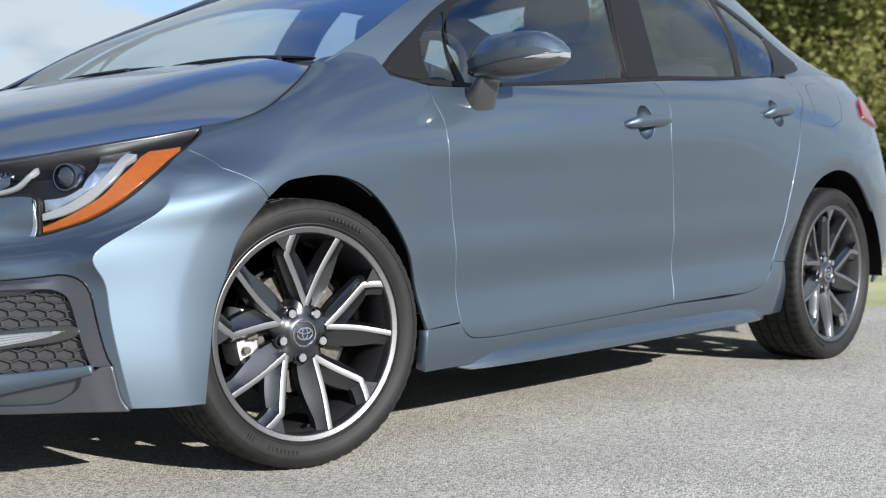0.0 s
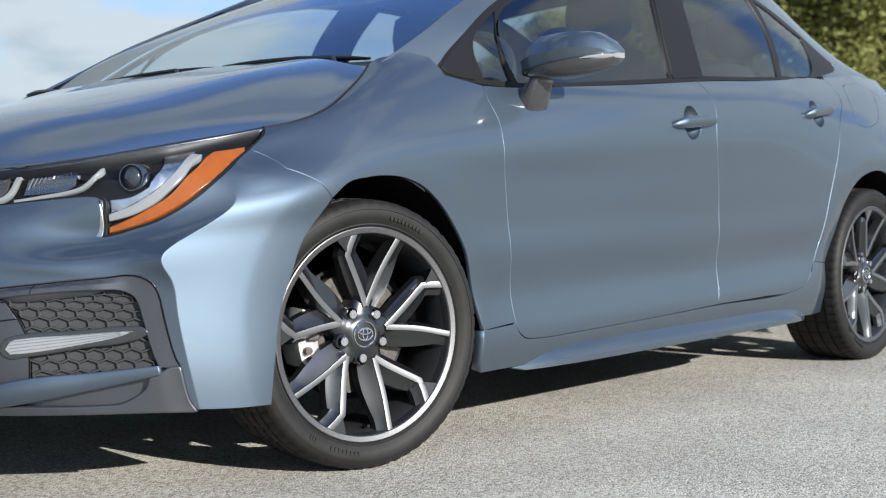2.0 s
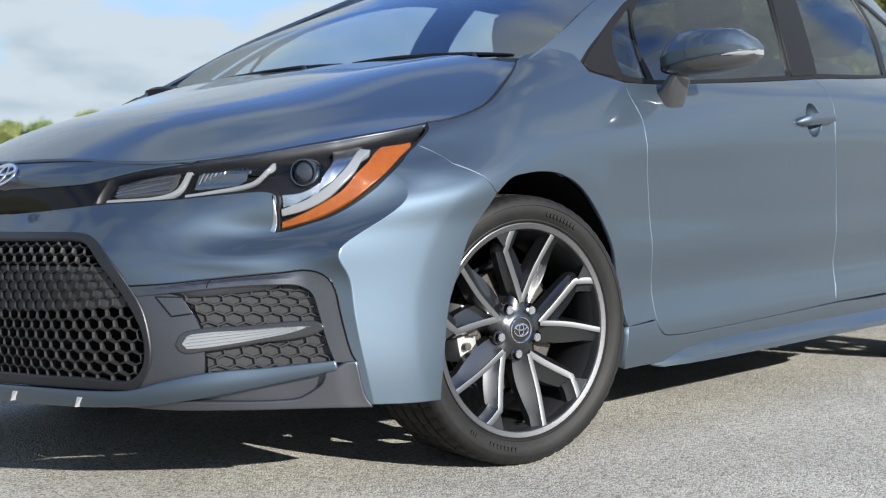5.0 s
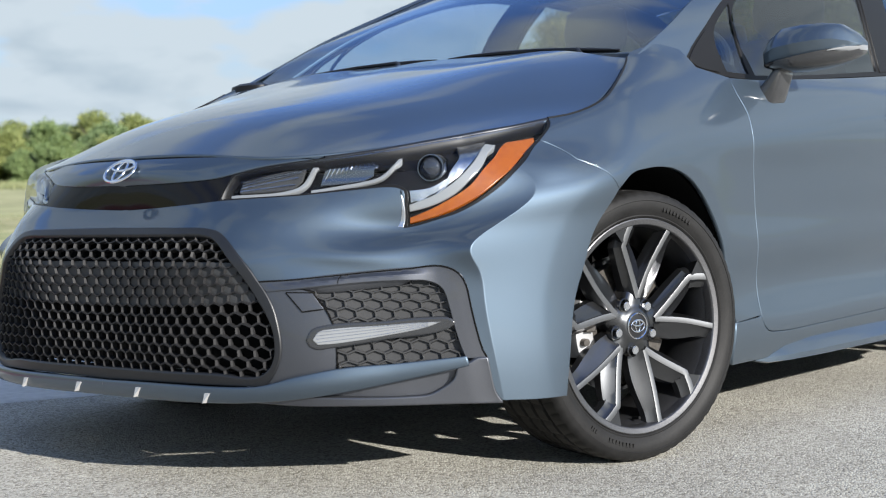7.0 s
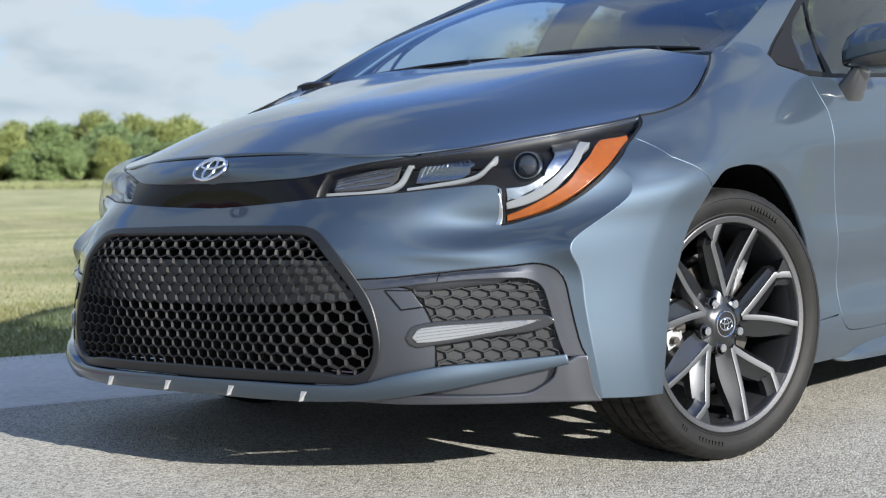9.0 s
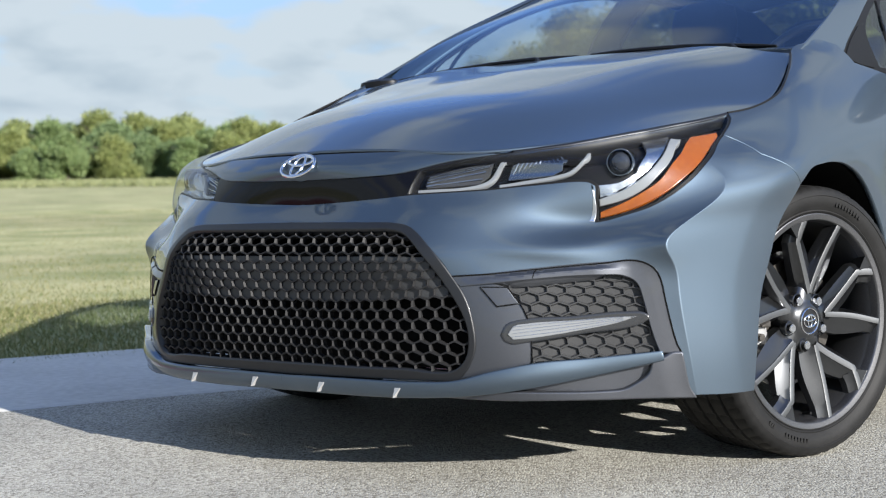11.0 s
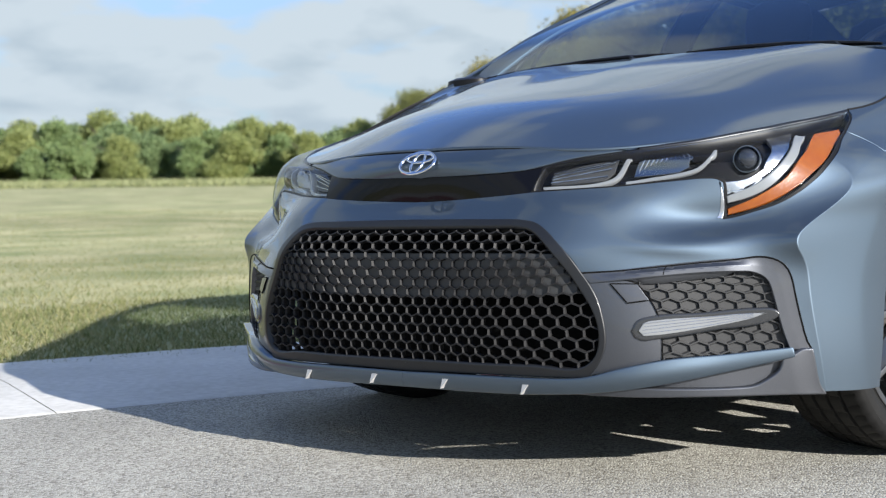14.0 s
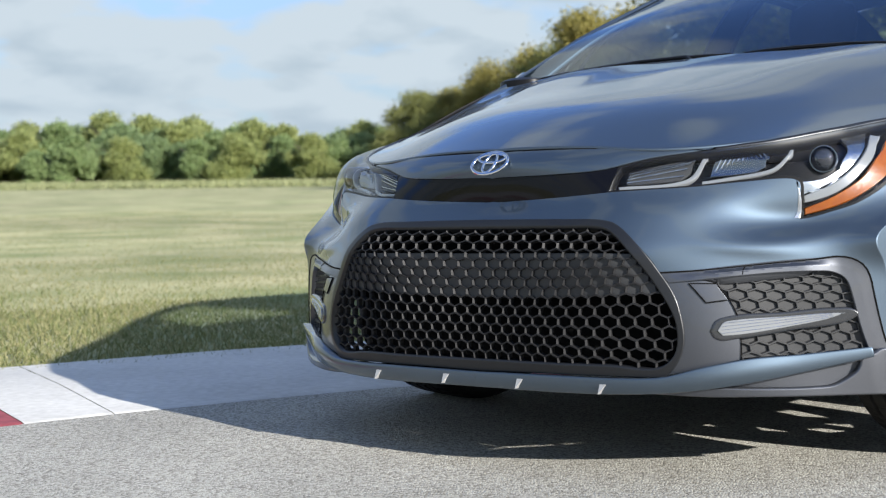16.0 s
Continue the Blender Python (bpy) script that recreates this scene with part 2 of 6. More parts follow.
def asphalt_nodes():
    t = ASPHALT.node_tree
    b = t.nodes["Principled BSDF"]
    co = t.nodes.new("ShaderNodeTexCoord")
    vo = t.nodes.new("ShaderNodeTexVoronoi")
    vo.inputs["Scale"].default_value = 185.0
    t.links.new(co.outputs["Object"], vo.inputs["Vector"])
    r = t.nodes.new("ShaderNodeValToRGB")
    e = r.color_ramp.elements
    e[0].position, e[0].color = 0.0, (0.145, 0.134, 0.110, 1)
    e[1].position, e[1].color = 1.0, (0.458, 0.445, 0.392, 1)
    mid = e.new(0.45)
    mid.color = (0.322, 0.311, 0.272, 1)
    sepc = t.nodes.new("ShaderNodeSeparateColor")
    t.links.new(vo.outputs["Color"], sepc.inputs[0])
    t.links.new(sepc.outputs[0], r.inputs[0])
    big = t.nodes.new("ShaderNodeTexNoise")
    big.inputs["Scale"].default_value, big.inputs["Detail"].default_value = 1.3, 6
    t.links.new(co.outputs["Object"], big.inputs["Vector"])
    mr = t.nodes.new("ShaderNodeMapRange")
    mr.inputs["From Min"].default_value, mr.inputs["From Max"].default_value = 0.3, 0.7
    mr.inputs["To Min"].default_value, mr.inputs["To Max"].default_value = 0.82, 1.14
    t.links.new(big.outputs["Fac"], mr.inputs[0])
    mx = t.nodes.new("ShaderNodeMix")
    mx.data_type, mx.blend_type = "RGBA", "MULTIPLY"
    mx.inputs["Factor"].default_value = 1
    t.links.new(r.outputs[0], mx.inputs[6])
    t.links.new(mr.outputs[0], mx.inputs[7])
    t.links.new(mx.outputs[2], b.inputs["Base Color"])
    bu = t.nodes.new("ShaderNodeBump")
    bu.inputs["Strength"].default_value, bu.inputs["Distance"].default_value = 0.6, 0.0035
    inv = t.nodes.new("ShaderNodeMath")
    inv.operation = "MULTIPLY"
    inv.inputs[1].default_value = -1.0
    t.links.new(vo.outputs["Distance"], inv.inputs[0])
    t.links.new(inv.outputs[0], bu.inputs["Height"])
    t.links.new(bu.outputs[0], b.inputs["Normal"])


asphalt_nodes()


def island_colours(name, low, high, rough=0.7, through_light=0.45):
    """A leaf or blade material whose colour differs from piece to piece."""
    m = material(name, low, rough)
    t = m.node_tree
    b = t.nodes["Principled BSDF"]
    g = t.nodes.new("ShaderNodeNewGeometry")
    r = t.nodes.new("ShaderNodeValToRGB")
    r.color_ramp.elements[0].color, r.color_ramp.elements[1].color = (*low, 1), (*high, 1)
    t.links.new(g.outputs["Random Per Island"], r.inputs[0])
    t.links.new(r.outputs[0], b.inputs["Base Color"])
    b.inputs["Subsurface Weight"].default_value = 0.0
    tl = t.nodes.new("ShaderNodeBsdfTranslucent")
    t.links.new(r.outputs[0], tl.inputs[0])
    mx = t.nodes.new("ShaderNodeMixShader")
    mx.inputs[0].default_value = through_light
    t.links.new(b.outputs[0], mx.inputs[1])
    t.links.new(tl.outputs[0], mx.inputs[2])
    t.links.new(mx.outputs[0], t.nodes["Material Output"].inputs[0])
    return m


LEAF_GREEN = island_colours("green leaves", (0.20, 0.285, 0.115), (0.33, 0.41, 0.185), through_light=0.55)
LEAF_OLIVE = island_colours("yellowing leaves", (0.235, 0.285, 0.105), (0.40, 0.43, 0.165), through_light=0.55)
LEAF_AUTUMN = island_colours("browning olive leaves", (0.19, 0.175, 0.045), (0.36, 0.31, 0.09))
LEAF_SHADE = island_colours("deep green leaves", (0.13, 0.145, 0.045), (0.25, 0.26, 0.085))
LEAF_DARK = island_colours("dark leaves", (0.19, 0.27, 0.12), (0.29, 0.37, 0.175), through_light=0.55)
BLADE = island_colours("grass blades", (0.115, 0.150, 0.040), (0.330, 0.300, 0.150))
DRY_BLADE = island_colours("tall dry grass", (0.25, 0.285, 0.13), (0.40, 0.41, 0.22))


# ---- mesh helpers ----
def mesh_object(name, verts, faces, mats, parent=None, label="", normals=None, slots=None, smooth=True):
    me = bpy.data.meshes.new(name)
    me.from_pydata([tuple(map(float, v)) for v in verts], [], [tuple(map(int, f)) for f in faces])
    for m in (mats if isinstance(mats, (list, tuple)) else [mats]):
        me.materials.append(m)
    if smooth:
        me.polygons.foreach_set("use_smooth", [True] * len(me.polygons))
    if slots is not None:
        me.polygons.foreach_set("material_index", [int(s) for s in slots])
    me.update()
    if normals is not None:
        me.normals_split_custom_set_from_vertices([tuple(map(float, n)) for n in normals])
    ob = new(name, me)
    if parent is not None:
        ob.parent = parent
    if label:
        tagged(ob, label)
    return ob


def part(name, bm, mat, parent, label="", smooth=True, sharp=40):
    me = bpy.data.meshes.new(name)
    bm.normal_update()
    for e in bm.edges:
        if len(e.link_faces) == 2 and e.calc_face_angle(0) > radians(sharp):
            e.smooth = False
    for f in bm.faces:
        f.smooth = smooth
    bm.to_mesh(me)
    bm.free()
    for m in (mat if isinstance(mat, (list, tuple)) else [mat]):
        me.materials.append(m)
    ob = new(name, me)
    if parent is not None:
        ob.parent = parent
    if label:
        tagged(ob, label)
    return ob


def loft(loops, closed=True, caps=True):
    """A bmesh skinned over rings of as many points each."""
    bm = bmesh.new()
    rings = [[bm.verts.new(p) for p in ring] for ring in loops]
    n = len(rings[0])
    for a, b in zip(rings, rings[1:]):
        for i in range(n if closed else n - 1):
            j = (i + 1) % n
            bm.faces.new((a[i], a[j], b[j], b[i]))
    if caps and closed:
        bm.faces.new(rings[0][::-1])
        bm.faces.new(rings[-1])
    bmesh.ops.recalc_face_normals(bm, faces=bm.faces)
    return bm


def tube(points, radius, sides=8):
    """A bmesh pipe along points; radius a number or one per point."""
    pts = [Vector(p) for p in points]
    rings = []
    for i, p in enumerate(pts):
        d = (pts[min(i + 1, len(pts) - 1)] - pts[max(i - 1, 0)]).normalized()
        s = d.cross(Vector((0, 0, 1)))
        s = (s if s.length > 0.05 else d.cross(Vector((1, 0, 0)))).normalized()
        up = s.cross(d)
        r = radius[i] if isinstance(radius, (list, tuple)) else radius
        rings.append([p + r * (math.cos(a) * s + math.sin(a) * up) for a in (2 * math.pi * k / sides for k in range(sides))])
    return loft(rings)


def revolve(profile, turns=72, axis_y=True):
    """A bmesh turned about the y axis from (y, radius) pairs."""
    rings = []
    for k in range(turns):
        a = 2 * math.pi * k / turns
        rings.append([(r * math.sin(a), y, r * math.cos(a)) for y, r in profile])
    bm = bmesh.new()
    vs = [[bm.verts.new(p) for p in ring] for ring in rings]
    for k in range(turns):
        a, b = vs[k], vs[(k + 1) % turns]
        for i in range(len(profile) - 1):
            bm.faces.new((a[i], b[i], b[i + 1], a[i + 1]))
    bmesh.ops.recalc_face_normals(bm, faces=bm.faces)
    return bm


def box(size, at=(0, 0, 0), bevel=0.0, turn=None):
    bm = bmesh.new()
    bmesh.ops.create_cube(bm, size=1)
    bmesh.ops.scale(bm, vec=size, verts=bm.verts)
    if bevel:
        bmesh.ops.bevel(bm, geom=bm.edges[:], offset=bevel, segments=3, affect="EDGES", profile=0.6)
    if turn is not None:
        bmesh.ops.transform(bm, matrix=turn, verts=bm.verts)
    bmesh.ops.translate(bm, vec=at, verts=bm.verts)
    return bm


def join(*bms):
    out = bmesh.new()
    for b in bms:
        me = bpy.data.meshes.new("joined")
        b.to_mesh(me)
        b.free()
        out.from_mesh(me)
        bpy.data.meshes.remove(me)
    return out


def thing(name, label, category, at=(0, 0, 0), group="", kind=""):
    return tagged(new(name), label, category, group, kind) if at == (0, 0, 0) else _placed(name, label, category, at, group, kind)


def _placed(name, label, category, at, group, kind):
    ob = tagged(new(name), label, category, group, kind)
    ob.location = at
    return ob


# ---- free-form surfaces ----
def spline_basis(knots, q):
    """Weights of a natural cubic spline's knots at the places q."""
    t = np.asarray(knots, float)
    n, h = len(t), np.diff(t)
    a, b = np.zeros((n, n)), np.zeros((n, n))
    a[0, 0] = a[-1, -1] = 1
    for i in range(1, n - 1):
        a[i, i - 1:i + 2] = h[i - 1], 2 * (h[i - 1] + h[i]), h[i]
        b[i, i - 1:i + 2] = 6 / h[i - 1], -6 / h[i - 1] - 6 / h[i], 6 / h[i]
    m = np.linalg.solve(a, b)
    q = np.asarray(q, float)
    i = np.clip(np.searchsorted(t, q) - 1, 0, n - 2)
    l, r = (t[i + 1] - q) / h[i], (q - t[i]) / h[i]
    eye = np.eye(n)
    l, r, g = l[:, None], r[:, None], (h[i] ** 2 / 6)[:, None]
    return l * eye[i] + r * eye[i + 1] + g * ((l ** 3 - l) * m[i] + (r ** 3 - r) * m[i + 1])


class Form:
    """A smooth skin over a net of curves; u along them, v across. It gives the car's near side, half width turned to -y.
    even: u = 0 is the car's middle. crease: a column at which the skin breaks, below v = fade."""

    def __init__(self, us, vs, net, inside, even=False, crease=None, fade=0.52, flares=()):
        self.us, self.vs, self.net, self.inside, self.crease, self.fade, self.flares = list(us), vs, np.array(net, float), np.array(inside, float), crease, fade, flares
        if even:
            flip = [1, -1, 1]
            self.us = [-us[2], -us[1]] + self.us
            self.net = np.concatenate([self.net[:, 2:3] * flip, self.net[:, 1:2] * flip, self.net], axis=1)
            self.crease = crease + 2 if crease is not None else None

    def raw(self, uv):
        uv = np.atleast_2d(np.asarray(uv, float))
        u, bv, c = uv[:, 0], spline_basis(self.vs, uv[:, 1]), self.crease

        def skinned(lo, hi):
            return np.einsum("ni,nj,ijk->nk", bv, spline_basis(self.us[lo:hi], u), self.net[:, lo:hi])

        p = skinned(0, None)
        if c is not None:
            q = np.where((u < self.us[c])[:, None], skinned(0, c + 1), skinned(c, None))
            w = np.clip((self.fade - uv[:, 1]) / 0.07, 0, 1)
            w = (w * w * (3 - 2 * w))[:, None]
            p = w * q + (1 - w) * p
        for cx, cz, ro, slope in self.flares:
            e = ro - np.hypot(p[:, 0] - cx, p[:, 2] - cz)
            p[:, 1] += slope * 0.5 * (e + np.sqrt(e * e + 0.008 ** 2)) * np.clip((p[:, 1] - 0.6) / 0.15, 0, 1) * (e > -0.2)
        p[:, 1] *= -1
        return p

    def cuts(self, step):
        """Lines close by both sides of the crease, for the mesh to follow."""
        if self.crease is None:
            return ()
        vs = np.arange(-0.02, self.fade, step * 0.5)
        return [np.stack([np.full(len(vs), self.us[self.crease] + d), vs], 1) for d in (-0.0025, 0.0025)]

    def at(self, uv, off=0.0):
        """Places, unit normals that point outwards, and du x dv."""
        uv = np.atleast_2d(np.asarray(uv, float))
        p, h = self.raw(uv), 1e-4
        m = np.cross(self.raw(uv + [h, 0]) - p, self.raw(uv + [0, h]) - p)
        m /= np.linalg.norm(m, axis=1, keepdims=True) + 1e-12
        side = np.sign(np.median(((p - self.inside) * m).sum(1)))
        return p + off * side * m, side * m, m


class Raised(Form):
    """A form lifted off another by a height that changes from place to place."""

    def __init__(self, form, lift):
        self.form, self.lift, self.inside, self.us, self.crease, self.fade = form, lift, form.inside, form.us, form.crease, form.fade

    def raw(self, uv):
        uv = np.atleast_2d(np.asarray(uv, float))
        return self.form.at(uv, self.lift(uv)[:, None])[0]


def distance_to(line):
    """A function that gives how far places in u and v lie from a line."""
    l = smooth_line(line, 0.004, False)
    a, d = l[:-1], np.diff(l, axis=0)

    def far(uv):
        w = uv[:, None] - a[None]
        k = np.clip((w * d).sum(2) / ((d * d).sum(1) + 1e-12), 0, 1)
        return np.linalg.norm(w - k[:, :, None] * d, axis=2).min(1)

    return far


def smooth_line(pts, step, closed=True, corner=38):
    """Points along a line, rounded where it turns gently and kept sharp at its corners."""
    p = np.asarray(pts, float)
    n = len(p)
    out = []
    for i in range(n if closed else n - 1):
        p0, p1, p2, p3 = (p[k % n] if closed else p[min(max(k, 0), n - 1)] for k in (i - 1, i, i + 1, i + 2))

        def turn(a, b, c):
            d, e = b - a, c - b
            if not d.any() or not e.any():
                return 180.0
            return abs(math.degrees(math.atan2(d[0] * e[1] - d[1] * e[0], d @ e)))

        l = np.linalg.norm(p2 - p1)
        if l < 1e-9:
            continue
        t1 = (p2 - p1) if turn(p0, p1, p2) > corner else l * ((p2 - p1) / l + (p1 - p0) / (np.linalg.norm(p1 - p0) + 1e-9)) / 2
        t2 = (p2 - p1) if turn(p1, p2, p3) > corner else l * ((p2 - p1) / l + (p3 - p2) / (np.linalg.norm(p3 - p2) + 1e-9)) / 2
        k = max(1, int(math.ceil(l / step)))
        for s in np.arange(k) / k:
            out.append((2 * s ** 3 - 3 * s ** 2 + 1) * p1 + (s ** 3 - 2 * s ** 2 + s) * t1 + (-2 * s ** 3 + 3 * s ** 2) * p2 + (s ** 3 - s ** 2) * t2)
    if not closed:
        out.append(p[-1])
    return np.array(out)


def inside_of(q, loop):
    a, b = loop, np.roll(loop, -1, axis=0)
    q = np.atleast_2d(q)
    y, x = q[:, 1][:, None], q[:, 0][:, None]
    cross = (a[None, :, 1] > y) != (b[None, :, 1] > y)
    xs = a[None, :, 0] + (y - a[None, :, 1]) / np.where(b[:, 1] - a[:, 1] == 0, 1e-12, b[:, 1] - a[:, 1])[None] * (b[:, 0] - a[:, 0])[None]
    return (cross & (x < xs)).sum(1) % 2 == 1


def signed_area(loop):
    return 0.5 * np.sum(loop[:, 0] * np.roll(loop[:, 1], -1) - np.roll(loop[:, 0], -1) * loop[:, 1])


def fill(loops, step, cuts=()):
    """Even triangles within loops[0] and outside the others, in the plane of u and v."""
    from mathutils.geometry import delaunay_2d_cdt
    outer = loops[0]
    lo, hi = outer.min(0), outer.max(0)
    rows = np.arange(lo[1] + step * 0.5, hi[1], step * 0.87)
    grid = np.array([(x + (k % 2) * step / 2, y) for k, y in enumerate(rows) for x in np.arange(lo[0], hi[0], step)] or [(0, 0)])
    keep = inside_of(grid, outer)
    for h in loops[1:]:
        keep &= ~inside_of(grid, h)
    grid = grid[keep]
    edge_pts = np.concatenate(loops)
    if len(grid):
        far = np.ones(len(grid), bool)
        for s in range(0, len(grid), 2000):
            d = ((grid[s:s + 2000, None] - edge_pts[None]) ** 2).sum(2).min(1)
            far[s:s + 2000] = d > (0.5 * step) ** 2
        grid = grid[far]
    pts, edges, k = list(edge_pts), [], 0
    lines = []
    for line in cuts:
        ok = inside_of(line, outer)
        for h in loops[1:]:
            ok &= ~inside_of(line, h)
        ok &= ((line[:, None] - edge_pts[None]) ** 2).sum(2).min(1) > 0.0016 ** 2
        lines.append((line, ok))
        if len(grid) and ok.any():
            grid = grid[((grid[:, None] - line[ok][None]) ** 2).sum(2).min(1) > (0.45 * step) ** 2]
    for l in loops:
        edges += [(k + i, k + (i + 1) % len(l)) for i in range(len(l))]
        k += len(l)
    for line, ok in lines:
        index = {}
        for i in np.flatnonzero(ok):
            index[i] = len(pts)
            pts.append(line[i])
        edges += [(index[i], index[i + 1]) for i in index if i + 1 in index]
    pts += list(grid)
    v, _, f, *_ = delaunay_2d_cdt([Vector(p) for p in pts], edges, [], 0, 1e-7)
    v = np.array([tuple(p) for p in v])
    f = np.array([t for t in f if len(t) == 3])
    c = v[f].mean(1)
    ok = inside_of(c, outer)
    for h in loops[1:]:
        ok &= ~inside_of(c, h)
    return v, f[ok]


def skin(form, outline, off=0.0, depth=0.012, step=0.025, inset=0.0020, holes=(), corner=38, edge=0.0014, seam=False):
    """Vertices, faces and normals of a panel of the form within an outline, with a rounded edge that turns inwards."""
    loops = []
    for k, line in enumerate([outline, *holes]):
        l = smooth_line(line, step, True, corner)
        if (signed_area(l) < 0) != (k > 0):
            l = l[::-1]
        loops.append(l)
    v2, f = fill(loops, step, form.cuts(step))
    p, n, m = form.at(v2, off)
    verts, normals, faces = [p], [n], [f]
    flip = (n[0] @ m[0]) < 0
    base = len(p)
    for l in loops:
        q, qn, qm = form.at(l, off)
        tan = np.roll(q, -1, axis=0) - np.roll(q, 1, axis=0)
        tan /= np.linalg.norm(tan, axis=1, keepdims=True) + 1e-12
        o = np.cross(tan, qm)
        mid = (l[:, 0] < 1e-3) & seam
        o[mid] *= [1, 0, 1]
        q = q - inset * np.where(mid[:, None], 0, 1) * o
        near = ((v2[None] - l[:, None]) ** 2).sum(2)
        idx = near.argmin(1)
        verts[0][idx] = q
        c = len(l)
        rings = [(q, qn), (q + edge * o * 0.8 - edge * qn * 0.5, (qn + o) * 0.7), (q + edge * o - depth * qn, o)]
        for a, b in rings:
            verts.append(a)
            normals.append(b / (np.linalg.norm(b, axis=1, keepdims=True) + 1e-12))
        for r in range(2):
            for i in range(c):
                j = (i + 1) % c
                if mid[i] and mid[j]:
                    continue
                a = base + r * c
                quad = (a + i, a + c + i, a + c + j, a + j)
                faces.append(np.array([quad]))
        base += 3 * c
    allf = []
    for block in faces:
        for t in block:
            allf.append(tuple(t[::-1]) if flip else tuple(t))
    return np.concatenate(verts), allf, np.concatenate(normals)


def other_side(v, f, n):
    return v * [1, -1, 1], [tuple(t[::-1]) for t in f], n * [1, -1, 1]


def panel(name, form, outline, mat, parent, sides="L", label="", **how):
    """Panels of a form. sides: L, R, LR (two objects) or B (both halves in one mesh)."""
    v, f, n = skin(form, outline, seam=sides == "B", **how)
    made = []
    if sides == "B":
        v2, f2, n2 = other_side(v, f, n)
        made.append(mesh_object(name, np.concatenate([v, v2]), f + [tuple(i + len(v) for i in t) for t in f2], mat, parent, label, np.concatenate([n, n2])))
    for s in sides:
        if s == "L":
            made.append(mesh_object(name, v, f, mat, parent, label, n))
        if s == "R":
            made.append(mesh_object(name, *other_side(v, f, n)[:2], mat, parent, label, other_side(v, f, n)[2]))
    return made if len(made) > 1 else made[0]

# ---- the body's form: curves from the nose's middle round the corner and along the side, as x, half width, z ----
U_KNOTS = [0.0, 0.31, 0.50, 0.715, 0.86, 0.945, 1.16, 1.46, 1.98, 2.50, 3.04, 3.56, 4.16, 4.56, 4.92, 5.65]
V_KNOTS = [0.0, 0.1, 0.21, 0.285, 0.34, 0.375, 0.44, 0.54, 0.6, 0.66]
CURVE_SILL = [(-0.803, 0, 0.187), (-0.79, 0.3, 0.19), (-0.738, 0.49, 0.194), (-0.6146, 0.6611, 0.1973), (-0.5171, 0.7643, 0.2024), (-0.456, 0.82, 0.205), (-0.294, 0.868, 0.2), (0, 0.86, 0.19), (0.52, 0.852, 0.19), (1.05, 0.846, 0.19), (1.58, 0.846, 0.19), (2.1, 0.848, 0.192), (2.7, 0.845, 0.2), (3.1, 0.82, 0.24), (3.44, 0.72, 0.27), (3.64, 0, 0.28)]
CURVE_LOW = [(-0.822, 0, 0.3), (-0.812, 0.3, 0.3), (-0.749, 0.499, 0.3), (-0.6219, 0.6544, 0.3), (-0.5334, 0.7574, 0.3), (-0.48, 0.8156, 0.3), (-0.293, 0.8717, 0.3), (0, 0.878, 0.29), (0.52, 0.868, 0.285), (1.05, 0.868, 0.285), (1.58, 0.871, 0.285), (2.1, 0.873, 0.29), (2.7, 0.872, 0.3), (3.1, 0.84, 0.33), (3.46, 0.74, 0.35), (3.67, 0, 0.36)]
CURVE_VALLEY = [(-0.818, 0.0, 0.42), (-0.815, 0.31, 0.43), (-0.753, 0.475, 0.44), (-0.6353, 0.6309, 0.4333), (-0.5469, 0.7384, 0.4268), (-0.498, 0.803, 0.42), (-0.285, 0.8669, 0.42), (0.0, 0.884, 0.42), (0.52, 0.857, 0.4), (1.05, 0.854, 0.4), (1.58, 0.857, 0.4), (2.1, 0.861, 0.41), (2.7, 0.882, 0.43), (3.1, 0.85, 0.45), (3.47, 0.74, 0.46), (3.68, 0.0, 0.47)]
CURVE_CREST = [(-0.8155, 0.0, 0.5025), (-0.813, 0.3295, 0.5072), (-0.741, 0.4750, 0.500), (-0.631, 0.6270, 0.489), (-0.5480, 0.7325, 0.484), (-0.5107, 0.7952, 0.4863), (-0.2677, 0.8676, 0.495), (0.0, 0.8869, 0.5008), (0.5203, 0.865, 0.4908), (1.05, 0.8645, 0.4903), (1.58, 0.8675, 0.4895), (2.1, 0.872, 0.4999), (2.7, 0.8867, 0.5152), (3.1, 0.8537, 0.5273), (3.47, 0.7399, 0.5355), (3.677, 0.0, 0.5489)]
CURVE_WAIST = [(-0.8, 0.0, 0.555), (-0.789, 0.325, 0.556), (-0.727, 0.4760, 0.535), (-0.618, 0.6240, 0.5240), (-0.5440, 0.7260, 0.5290), (-0.52, 0.7895, 0.535), (-0.262, 0.866, 0.55), (0.0, 0.889, 0.56), (0.52, 0.861, 0.56), (1.05, 0.864, 0.56), (1.58, 0.867, 0.56), (2.1, 0.872, 0.57), (2.7, 0.89, 0.58), (3.1, 0.855, 0.59), (3.47, 0.735, 0.6), (3.67, 0.0, 0.62)]
CURVE_KNEE = [(-0.7806, 0.0, 0.5815), (-0.774, 0.319, 0.583), (-0.704, 0.4770, 0.568), (-0.570, 0.6300, 0.5500), (-0.5103, 0.7418, 0.5555), (-0.4647, 0.8041, 0.569), (-0.2403, 0.8703, 0.5867), (0.0, 0.8872, 0.6038), (0.5196, 0.861, 0.6062), (1.05, 0.8663, 0.6058), (1.58, 0.8694, 0.6088), (2.1, 0.8742, 0.6185), (2.7, 0.8903, 0.627), (3.1, 0.8526, 0.6405), (3.47, 0.7242, 0.6542), (3.663, 0.0, 0.6754)]
